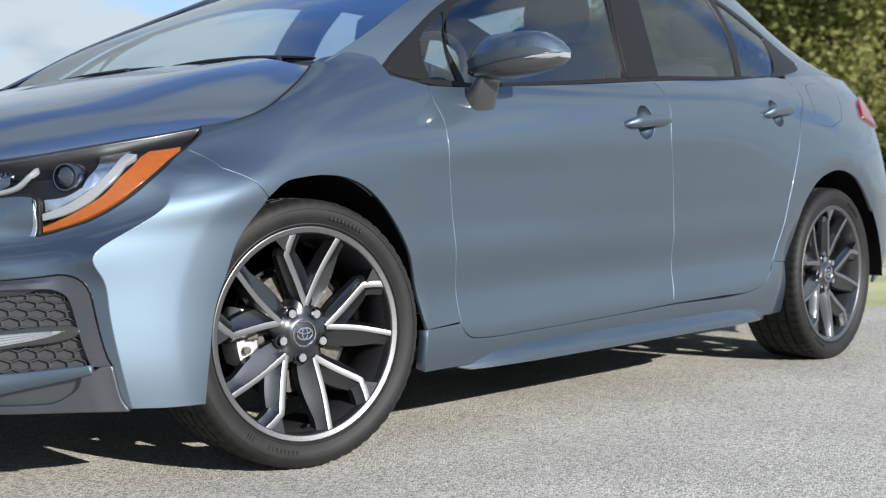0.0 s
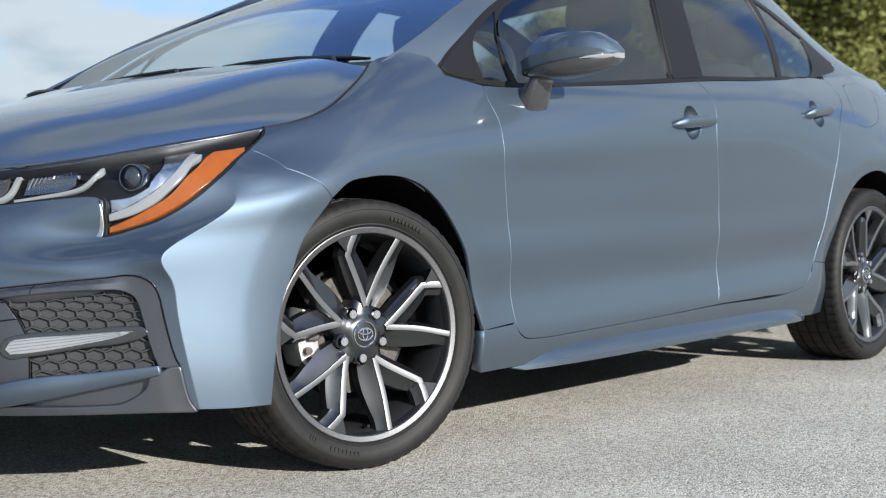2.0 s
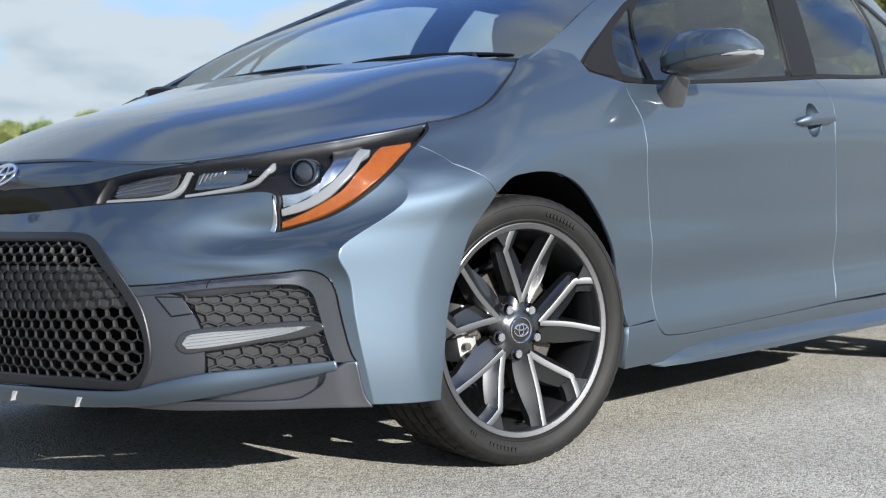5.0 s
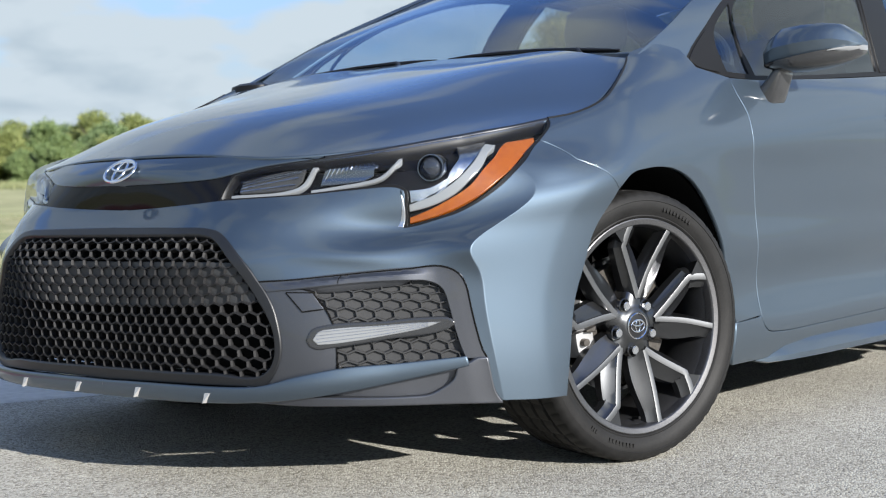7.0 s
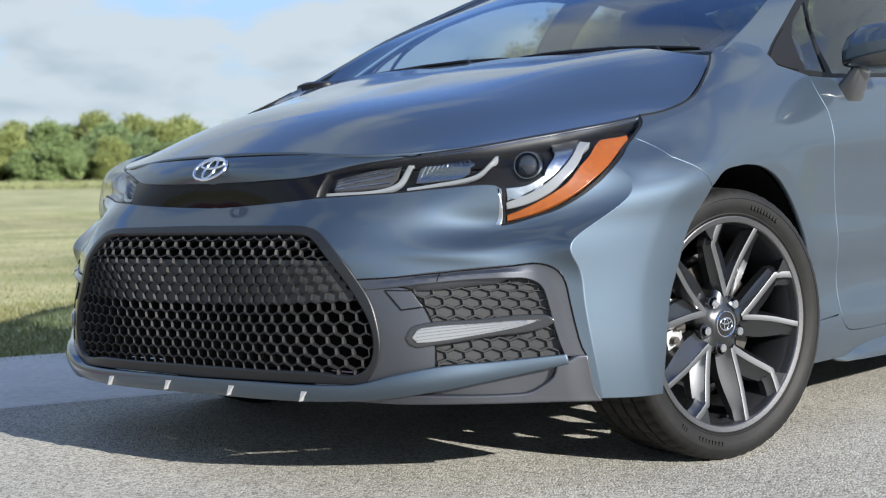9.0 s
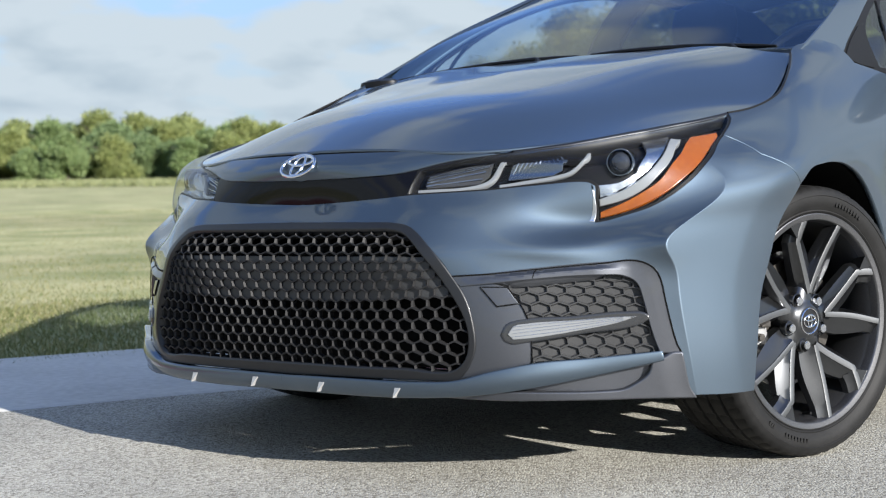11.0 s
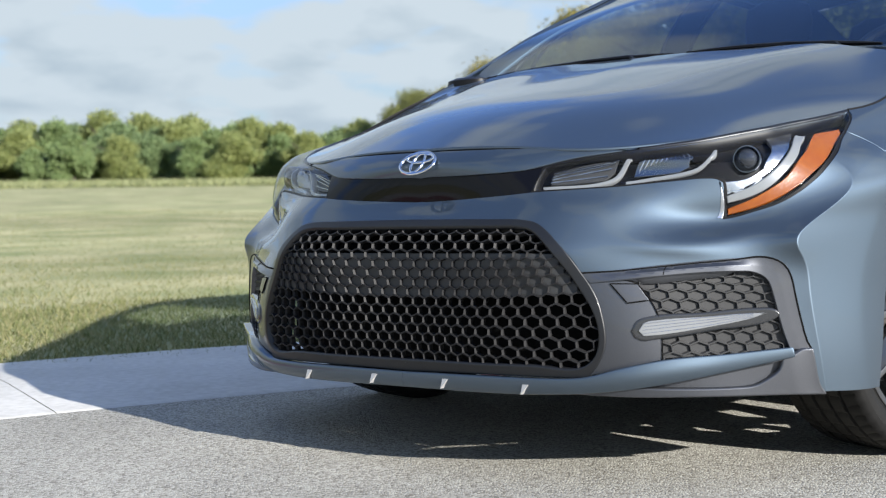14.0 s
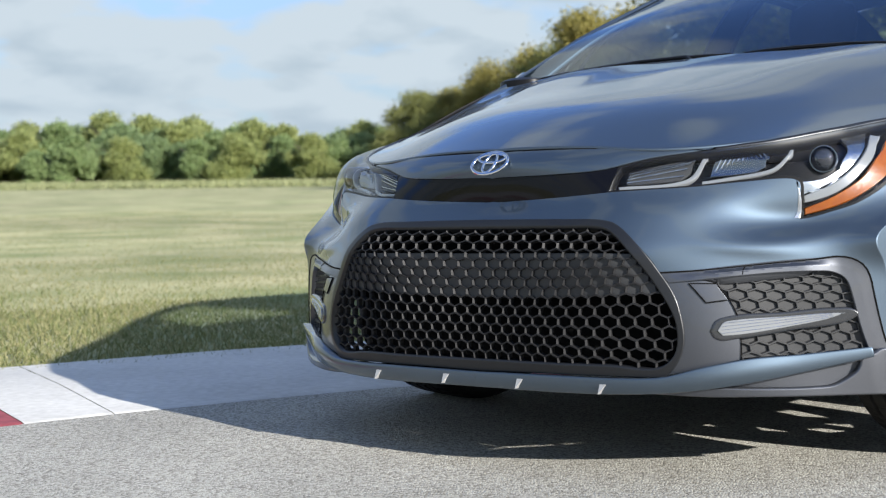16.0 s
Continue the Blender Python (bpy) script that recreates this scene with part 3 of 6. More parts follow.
CURVE_LAMP = [(-0.752, 0.0, 0.622), (-0.750, 0.298, 0.624), (-0.670, 0.4750, 0.612), (-0.543, 0.643, 0.599), (-0.448, 0.757, 0.612), (-0.362, 0.8311, 0.632), (-0.2, 0.8783, 0.655), (0.0, 0.884, 0.685), (0.52, 0.863, 0.69), (1.05, 0.87, 0.69), (1.58, 0.8735, 0.7), (2.1, 0.877, 0.71), (2.7, 0.885, 0.72), (3.1, 0.84, 0.74), (3.47, 0.7, 0.76), (3.65, 0.0, 0.78)]
CURVE_SHOULDER = [(-0.768, 0, 0.68), (-0.722, 0.3, 0.676), (-0.632, 0.474, 0.668), (-0.535, 0.637, 0.68), (-0.442, 0.726, 0.692), (-0.375, 0.76, 0.706), (-0.19, 0.803, 0.742), (0.02, 0.825, 0.8), (0.52, 0.853, 0.8), (1.05, 0.87, 0.815), (1.58, 0.8735, 0.83), (2.1, 0.87, 0.845), (2.7, 0.835, 0.87), (3.1, 0.78, 0.88), (3.47, 0.66, 0.89), (3.63, 0, 0.9)]
CURVE_BELT = [(-0.752, 0, 0.707), (-0.706, 0.307, 0.701), (-0.623, 0.486, 0.694), (-0.522, 0.63, 0.71), (-0.431, 0.706, 0.725), (-0.391, 0.726, 0.732), (-0.199, 0.772, 0.77), (0.05, 0.772, 0.862), (0.48, 0.8, 0.892), (1.05, 0.836, 0.9), (1.58, 0.842, 0.912), (2.1, 0.834, 0.928), (2.7, 0.775, 0.955), (3.1, 0.73, 0.965), (3.47, 0.611, 0.964), (3.606, 0, 0.968)]
CURVE_TOP = [(-0.725, 0, 0.728), (-0.685, 0.31, 0.722), (-0.6, 0.49, 0.716), (-0.49, 0.614, 0.732), (-0.41, 0.675, 0.746), (-0.375, 0.692, 0.752), (-0.205, 0.745, 0.787), (0.1, 0.715, 0.905), (0.42, 0.745, 0.952), (1.05, 0.77, 0.962), (1.58, 0.768, 0.975), (2.1, 0.755, 0.99), (2.7, 0.69, 1.028), (3.1, 0.65, 1.035), (3.47, 0.56, 1.03), (3.58, 0, 1.03)]
# wheel arches: centre x and z, outer radius and slope of the flare
FLARES = [(0.030, 0.343, 0.392, -0.09), (2.738, 0.249, 0.470, -0.22)]
BODY_NET = [CURVE_SILL, CURVE_LOW, CURVE_VALLEY, CURVE_CREST, CURVE_WAIST, CURVE_KNEE, CURVE_LAMP, CURVE_SHOULDER, CURVE_BELT, CURVE_TOP]
# the cabin's side, from the belt to the roof rail
CABIN_U = [0.0, 0.42, 0.82, 1.20, 1.66, 2.20, 2.66]
CABIN_V = [0.0, 0.22, 0.44]
CABIN_BELT = [(.30, .705, .965), (.75, .765, .952), (1.20, .772, .963), (1.60, .768, .975), (2.10, .755, .99), (2.70, .70, 1.025), (3.15, .64, 1.035)]
CABIN_MID = [(.62, .660, 1.125), (.95, .692, 1.155), (1.30, .700, 1.178), (1.65, .700, 1.19), (2.10, .685, 1.19), (2.55, .655, 1.16), (2.95, .62, 1.10)]
CABIN_RAIL = [(1.15, .575, 1.345), (1.30, .580, 1.37), (1.50, .585, 1.39), (1.75, .585, 1.395), (2.05, .580, 1.385), (2.40, .570, 1.335), (2.75, .57, 1.21)]
CABIN_NET = [CABIN_BELT, CABIN_MID, CABIN_RAIL]
# the hood, from its front edge to the cowl, each curve from the middle to the side
HOOD_U = [0.0, 0.24, 0.47, 0.62, 0.76]
HOOD_V = [0.0, 0.20, 0.52, 0.83, 1.08]
HOOD_NET = [[(-.742, 0, .724), (-.712, .23, .722), (-.625, .455, .718), (-.430, .637, .748), (-.200, .742, .789)],
            [(-.560, 0, .803), (-.530, .24, .800), (-.430, .455, .788), (-.260, .620, .797), (-.100, .764, .812)],
            [(-.250, 0, .880), (-.230, .26, .876), (-.160, .48, .864), (-.060, .640, .855), (.015, .757, .852)],
            [(.060, 0, .944), (.065, .26, .942), (.090, .48, .938), (.110, .635, .912), (.125, .726, .904)],
            [(.310, 0, .988), (.300, .26, .986), (.270, .48, .981), (.235, .610, .960), (.203, .699, .949)]]
BODY = Form(U_KNOTS, V_KNOTS, BODY_NET, (1.2, 0, 0.45), even=True, crease=5, flares=FLARES)
CABIN_SIDE = Form(CABIN_U, CABIN_V, CABIN_NET, (1.2, 0, 0.8))
HOOD = Form(HOOD_U, HOOD_V, HOOD_NET, (-0.1, 0, 0.3), even=True)

# ---- panel outlines on the body's form ----
LAMP_LOW = [(0.303, 0.442), (0.361, 0.452), (0.417, 0.464), (0.470, 0.476), (0.537, 0.492), (0.610, 0.501), (0.663, 0.503), (0.689, 0.499), (0.702, 0.490), (0.704, 0.478), (0.703, 0.453), (0.708, 0.418), (0.715, 0.396)]
LAMP_SIDE = [(0.737, 0.402), (0.776, 0.416), (0.822, 0.430), (0.854, 0.448), (0.884, 0.470), (0.927, 0.500), (1.012, 0.536), (1.085, 0.571)]
LAMP_TIP = [(1.145, 0.617), (1.166, 0.642), (1.176, 0.670)]
LAMP_TOP = [(1.126, 0.686), (1.042, 0.695), (0.928, 0.692), (0.796, 0.691), (0.705, 0.686), (0.621, 0.680), (0.546, 0.674), (0.478, 0.657), (0.382, 0.604), (0.334, 0.567), (0.312, 0.549)]
STRIP_TOP = [(0.000, 0.502), (0.183, 0.509), (0.275, 0.527), (0.312, 0.549)]
STRIP_LOW = [(0.000, 0.415), (0.149, 0.423), (0.253, 0.433), (0.303, 0.442)]
NOSE_SHUT = [(0.000, 0.630), (0.099, 0.631), (0.260, 0.642), (0.367, 0.650), (0.466, 0.649)]
GRILLE_OUT = [(0.000, 0.353), (0.195, 0.349), (0.291, 0.349), (0.318, 0.344), (0.378, 0.301), (0.441, 0.238), (0.479, 0.185), (0.485, 0.142), (0.480, 0.111), (0.462, 0.078), (0.444, 0.055), (0.360, 0.054), (0.237, 0.052), (0.000, 0.047)]
GRILLE_IN = [(0.000, 0.338), (0.198, 0.335), (0.279, 0.336), (0.307, 0.331), (0.362, 0.289), (0.446, 0.205), (0.475, 0.151), (0.471, 0.110), (0.457, 0.086), (0.433, 0.070), (0.340, 0.070), (0.214, 0.067), (0.000, 0.065)]
FOG_OUT = [(0.443, 0.232), (0.533, 0.236), (0.625, 0.250), (0.732, 0.273), (0.794, 0.285), (0.845, 0.293), (0.875, 0.288), (0.895, 0.273), (0.907, 0.242), (0.913, 0.193), (0.916, 0.152), (0.920, 0.117), (0.926, 0.103)]
FOG_IN = [(0.471, 0.212), (0.540, 0.217), (0.622, 0.227), (0.729, 0.244), (0.788, 0.251), (0.824, 0.252), (0.848, 0.241), (0.860, 0.226), (0.869, 0.186), (0.872, 0.152), (0.876, 0.124), (0.881, 0.103)]
VALANCE_EDGE = [(0.926, 0.090), (0.929, 0.029), (0.939, 0.008)]
INSERT_EDGE = [(0.577, 0.207), (0.596, 0.184), (0.607, 0.159), (0.603, 0.121), (0.595, 0.087)]
BLADE_TOP = [(0.439, 0.054), (0.508, 0.071), (0.595, 0.085), (0.731, 0.093), (0.880, 0.105)]
BLADE_LOW = [(0.341, 0.024), (0.439, 0.029), (0.508, 0.036), (0.627, 0.052), (0.751, 0.071), (0.881, 0.093)]
FOG_POD = [(0.543, 0.133), (0.558, 0.147), (0.583, 0.153), (0.712, 0.160), (0.823, 0.168), (0.865, 0.167), (0.872, 0.162), (0.849, 0.152), (0.717, 0.136), (0.590, 0.123), (0.559, 0.121),
           (0.547, 0.125)]
ARCH_FRONT = [(1.286, 0.412), (1.237, 0.362), (1.209, 0.307), (1.189, 0.225), (1.174, 0.139), (1.162, 0.072), (1.154, 0.006)]
ARCH_REAR = [(1.286, 0.412), (1.352, 0.433), (1.458, 0.437), (1.540, 0.436), (1.613, 0.429), (1.691, 0.407), (1.766, 0.360), (1.823, 0.293), (1.853, 0.210), (1.886, 0.114)]
BUMPER_GAP = [(1.091, 0.574), (1.116, 0.497), (1.226, 0.446), (1.286, 0.412)]
HOOD_GAP = [(1.231, 0.635), (1.298, 0.613), (1.388, 0.606), (1.496, 0.632), (1.581, 0.665), (1.601, 0.674)]
DOOR_GAP = [(2.040, 0.614), (2.002, 0.582), (1.990, 0.553), (1.974, 0.524), (1.988, 0.409), (2.001, 0.300), (2.010, 0.193), (2.019, 0.123), (2.032, 0.095), (2.056, 0.079), (2.098, 0.073)]
PILLAR_GAP = [(3.045, 0.091), (3.057, 0.156), (3.057, 0.227), (3.058, 0.304), (3.051, 0.393), (3.029, 0.522), (3.053, 0.587), (3.056, 0.643)]
REAR_GAP = [(3.545, 0.092), (3.636, 0.113), (3.673, 0.146), (3.733, 0.225), (3.800, 0.362), (3.848, 0.444), (3.911, 0.524), (4.065, 0.601), (4.080, 0.630), (4.078, 0.645)]
ARCH_BACK = [(3.894, -0.010), (3.826, 0.152), (3.864, 0.233), (3.906, 0.313), (3.999, 0.379), (4.138, 0.407), (4.270, 0.401), (4.419, 0.360), (4.555, 0.261), (4.639, 0.089), (4.659, -0.019)]
AMBER_LINE = [(0.721, 0.409), (0.776, 0.428), (0.822, 0.447), (0.862, 0.469), (0.902, 0.496), (0.973, 0.529), (1.087, 0.582), (1.102, 0.610), (1.030, 0.625), (0.961, 0.570), (0.888, 0.530), (0.838, 0.488), (0.793, 0.462), (0.717, 0.423)]
GUIDE_SIDE = [(0.715, 0.438), (0.769, 0.456), (0.814, 0.479), (0.854, 0.511), (0.915, 0.558), (0.998, 0.625), (0.970, 0.644), (0.866, 0.548), (0.815, 0.505), (0.776, 0.481), (0.713, 0.456)]
GUIDE_MID = [(0.489, 0.502), (0.544, 0.514), (0.608, 0.523), (0.644, 0.533), (0.667, 0.558), (0.681, 0.636)]
GUIDE_IN = [(0.327, 0.468), (0.445, 0.500), (0.467, 0.520), (0.474, 0.556), (0.469, 0.612)]
TURN_LAMP = [(0.500, 0.525), (0.496, 0.618), (0.602, 0.654), (0.623, 0.628), (0.624, 0.543), (0.601, 0.530)]
INNER_LAMP = [(0.339, 0.488), (0.335, 0.535), (0.451, 0.610), (0.459, 0.537), (0.445, 0.515)]
TOW_COVER = [(0.514, 0.209), (0.575, 0.209), (0.596, 0.181), (0.545, 0.176)]
NOTCH = [(0.694, 0.495), (0.700, 0.397), (0.714, 0.396), (0.700, 0.474)]
PROJECTOR = [(0.770, 0.576)]
BELT_LINE = [(2.150, 0.613), (2.320, 0.618), (2.549, 0.625), (2.894, 0.637)]
VALANCE_LOW = [(0.391, 0.021), (0.509, 0.016), (0.627, 0.016), (0.744, 0.014), (0.862, 0.012)]
RECESS = [(0.509, 0.034), (0.626, 0.050), (0.750, 0.069), (0.858, 0.087), (0.846, 0.065), (0.812, 0.043), (0.788, 0.033), (0.744, 0.030), (0.626, 0.031)]
SIDE_REFLECTOR = [(0.855, 0.704), (0.996, 0.689), (0.872, 0.559), (0.819, 0.512), (0.777, 0.486), (0.715, 0.460), (0.711, 0.495), (0.762, 0.500), (0.806, 0.523), (0.830, 0.592)]
LOW_REFLECTOR = [(0.715, 0.471), (0.763, 0.477), (0.789, 0.495), (0.812, 0.502), (0.790, 0.483), (0.740, 0.459)]
FOG_STRIP = [(0.555, 0.134), (0.572, 0.146), (0.600, 0.150), (0.711, 0.156), (0.810, 0.162), (0.844, 0.163), (0.807, 0.153), (0.718, 0.140), (0.604, 0.128), (0.564, 0.126)]
FOG_RIBS = [(0.563, 0.130), (0.707, 0.142), (0.814, 0.156), (0.565, 0.135), (0.708, 0.147), (0.815, 0.158), (0.567, 0.140), (0.710, 0.151), (0.815, 0.160), (0.569, 0.145), (0.711, 0.155),
            (0.816, 0.162)]
FUEL_DOOR = [(4.229, 0.626), (4.482, 0.629), (4.477, 0.618), (4.344, 0.536), (4.297, 0.525), (4.081, 0.525), (4.065, 0.535), (4.179, 0.615)]
LAMP = LAMP_LOW + LAMP_SIDE + LAMP_TIP + LAMP_TOP

# the fog lamp's surround rises from its outer edge to a ridge, and so does the valance
far_out = distance_to(FOG_OUT + VALANCE_EDGE)


def ease(x):
    x = np.clip(x, 0, 1)
    return x * x * (3 - 2 * x)


def along(line, count):
    """Evenly spaced points along a line in u and v."""
    l = smooth_line(line, 0.004, False)
    run = np.concatenate([[0], np.cumsum(np.linalg.norm(np.diff(l, axis=0), axis=1))])
    return np.stack([np.interp(np.linspace(0, run[-1], count), run, l[:, i]) for i in (0, 1)], 1)


FOG_MID = [tuple(p) for p in along(FOG_OUT, 30) * 0.5 + along(FOG_IN, 30) * 0.5]
far_in = distance_to(FOG_IN)


def surround_lift(uv):
    a = far_out(uv)
    share = a / (a + far_in(uv) + 1e-6)
    return 0.0015 + (0.010 - 0.0095 * ease((uv[:, 0] - 0.76) / 0.09)) * ease((uv[:, 0] - 0.44) / 0.2) * np.clip(share / 0.5, 0, 1)


def valance_lift(uv):
    a = far_out(uv)
    return 0.002 + ease((uv[:, 0] - 0.45) / 0.3) * (0.012 + 0.003 * ease(a / 0.06))


BLADE_RIDGE = [(0.0, 0.031), (0.247, 0.034), (0.363, 0.037), (0.439, 0.043), (0.508, 0.055), (0.610, 0.070), (0.740, 0.083), (0.880, 0.100)]
far_ridge = distance_to(BLADE_RIDGE)


def blade_lift(uv):
    return 0.012 * (1 - ease(far_ridge(uv) / 0.040))


SURROUND, VALANCE, LIP_FORM = Raised(BODY, surround_lift), Raised(BODY, valance_lift), Raised(BODY, blade_lift)

car = thing("car", "grey-blue metallic saloon car parked on asphalt with turned front wheels", "car")

# ---- front end ----
panel("front_bumper", BODY, STRIP_LOW[:-1] + LAMP_LOW + LAMP_SIDE + BUMPER_GAP + ARCH_FRONT[1:] + [(1.045, 0.005)] + VALANCE_EDGE[::-1]
      + FOG_OUT[::-1] + GRILLE_OUT[5::-1], PAINT, car, "B", step=0.013, depth=0.02)
panel("nose_panel", BODY, NOSE_SHUT + LAMP_TOP[7:] + STRIP_TOP[-2::-1], PAINT, car, "B", step=0.02)
low, high = (BODY.at(smooth_line(l, 0.02, False)[:, :], -0.004)[0] for l in (STRIP_LOW, STRIP_TOP))
rows = []
for k in np.linspace(0, 1, 24):
    a, b = (np.array([np.interp(k, np.linspace(0, 1, len(l)), l[:, i]) for i in range(3)]) for l in (low, high))
    rows.append([a + (b - a) * t + np.array([-0.002 * math.sin(math.pi * t), 0, 0]) for t in (-0.05, 0.0, 0.25, 0.5, 0.75, 1.0, 1.05)])
rows = [[p * [1, -1, 1] for p in r] for r in rows[:0:-1]] + rows
part("nose_strip", loft(rows, False, False), STRIP_BLACK, car, "gloss black strip between the headlights")
shut = [p for p in (BODY.at(smooth_line([(u, v + 0.0045) for u, v in NOSE_SHUT], 0.02, False), -0.008)[0])]
shut = [p * [1, -1, 1] for p in shut[:0:-1]] + shut
part("hood_seal", tube(shut, 0.006, 6), DARK, car)
side_shut = BODY.at(smooth_line(LAMP_TIP[-1:] + HOOD_GAP, 0.02, False), -0.010)[0]
for f in (1, -1):
    part("hood_seal", tube(side_shut * [1, f, 1], 0.008, 6), DARK, car)
    line = BODY.at(smooth_line(LAMP_TIP[-1:] + HOOD_GAP, 0.02, False), -0.0008)[0]
    part("hood_seal", tube(line * [1, f, 1], 0.0030, 8), PLASTIC, car)

grille = thing("grille", "", "")
grille.parent = car
tagged(grille, "black honeycomb grille in a dark grey frame")
panel("frame", BODY, GRILLE_OUT + GRILLE_IN[::-1], FRAME_GREY, grille, "B", off=0.005, step=0.010, depth=0.026, edge=0.004, inset=0.0008)
# near-black sheet; its colour stands in for the shade behind the honeycomb
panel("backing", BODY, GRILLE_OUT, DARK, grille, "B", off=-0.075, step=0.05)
panel("closed_band", BODY, [(0.0, 0.280), (0.372, 0.280), (0.452, 0.205), (0.463, 0.192), (0.0, 0.192)], BAND_GREY, grille, "B", off=-0.0085, step=0.010, depth=0.004)


def band(line, half):
    """A closed strip about an open line in u and v."""
    l = smooth_line(line, 0.02, False)
    d = np.gradient(l, axis=0)
    d /= np.linalg.norm(d, axis=1, keepdims=True)
    o = np.stack([-d[:, 1], d[:, 0]], 1) * half
    return [tuple(p) for p in np.concatenate([l - o, (l + o)[::-1]])]


def honeycomb(form, loop, wide, row, origin, wall, off, deep, taper=1.0, level=None, ridge=False):
    """Walls of a hexagon lattice within a loop of the form: vertices and faces. taper: how much narrower their tops are.
    level: lay the lattice out by lengths along this v."""
    us = np.linspace(-0.1, 1.3, 600)
    run = us
    if level is not None:
        q = form.raw(np.stack([us, np.full(600, level)], 1))
        run = np.concatenate([[0], np.cumsum(np.linalg.norm(np.diff(q, axis=0), axis=1))])
    loop = smooth_line(loop, 0.02)
    loop[:, 0] = np.interp(loop[:, 0], us, run)
    origin = (float(np.interp(origin[0], us, run)), origin[1])
    verts, faces = [], []
    lo, hi = loop.min(0), loop.max(0)
    seen = set()
    edges = []
    for j in range(-2, int((hi[1] - origin[1]) / row) + 3):
        for i in range(-2, int((hi[0] - origin[0]) / wide) + 3):
            cx, cy = origin[0] + (i + 0.5 * (j % 2)) * wide, origin[1] + j * row
            h1, h2 = row * 2 / 3, row / 3
            corner = [(cx, cy + h1), (cx + wide / 2, cy + h2), (cx + wide / 2, cy - h2), (cx, cy - h1), (cx - wide / 2, cy - h2), (cx - wide / 2, cy + h2)]
            for a, b in zip(corner, corner[1:] + corner[:1]):
                key = tuple(sorted([(round(a[0], 4), round(a[1], 4)), (round(b[0], 4), round(b[1], 4))]))
                if key not in seen:
                    seen.add(key)
                    edges.append((a, b))
    edges = np.array(edges)
    mids = edges.mean(1)
    ok = inside_of(mids, loop) & (edges[:, :, 0].min(1) > -1e-6)
    edges = edges[ok]
    for a, b in edges:
        d = (b - a) / np.linalg.norm(b - a)
        upright = ridge and abs(d[0]) < 0.01
        o = np.array([-d[1], d[0]]) * wall / 2 * (2.1 if upright else 1.0)
        mid = np.array([a, b, b, a])

        def corners(k):
            quad = np.array([a - o * k, b - o * k, b + o * k, a + o * k])
            quad[:, 0] = np.interp(quad[:, 0], run, us)
            return quad

        p = form.at(corners(taper), off - (0.0045 if upright else 0.0))[0]
        q = form.at(corners(1.0), off - deep)[0]
        k = len(verts)
        verts += list(p) + list(q)
        faces += [(k, k + 4, k + 5, k + 1), (k + 3, k + 2, k + 6, k + 7)]
        if upright:
            mid[:, 0] = np.interp(mid[:, 0], run, us)
            verts += list(form.at(mid[:2], off)[0])
            faces += [(k, k + 1, k + 9, k + 8), (k + 8, k + 9, k + 2, k + 3), (k, k + 8, k + 3), (k + 1, k + 2, k + 9)]
        else:
            faces.append((k, k + 1, k + 2, k + 3))
    verts = np.array(verts)
    return verts, faces


hv, hf = honeycomb(BODY, GRILLE_IN + [(-0.05, 0.074), (-0.05, 0.331)], 0.0340, 0.01836, (0.0, 0.074), 0.0026, -0.002, 0.014, ridge=True)
mesh_object("honeycomb", np.concatenate([hv, hv * [1, -1, 1]]), hf + [tuple(i + len(hv) for i in f[::-1]) for f in hf], GRILLE_BLACK, grille, smooth=False)

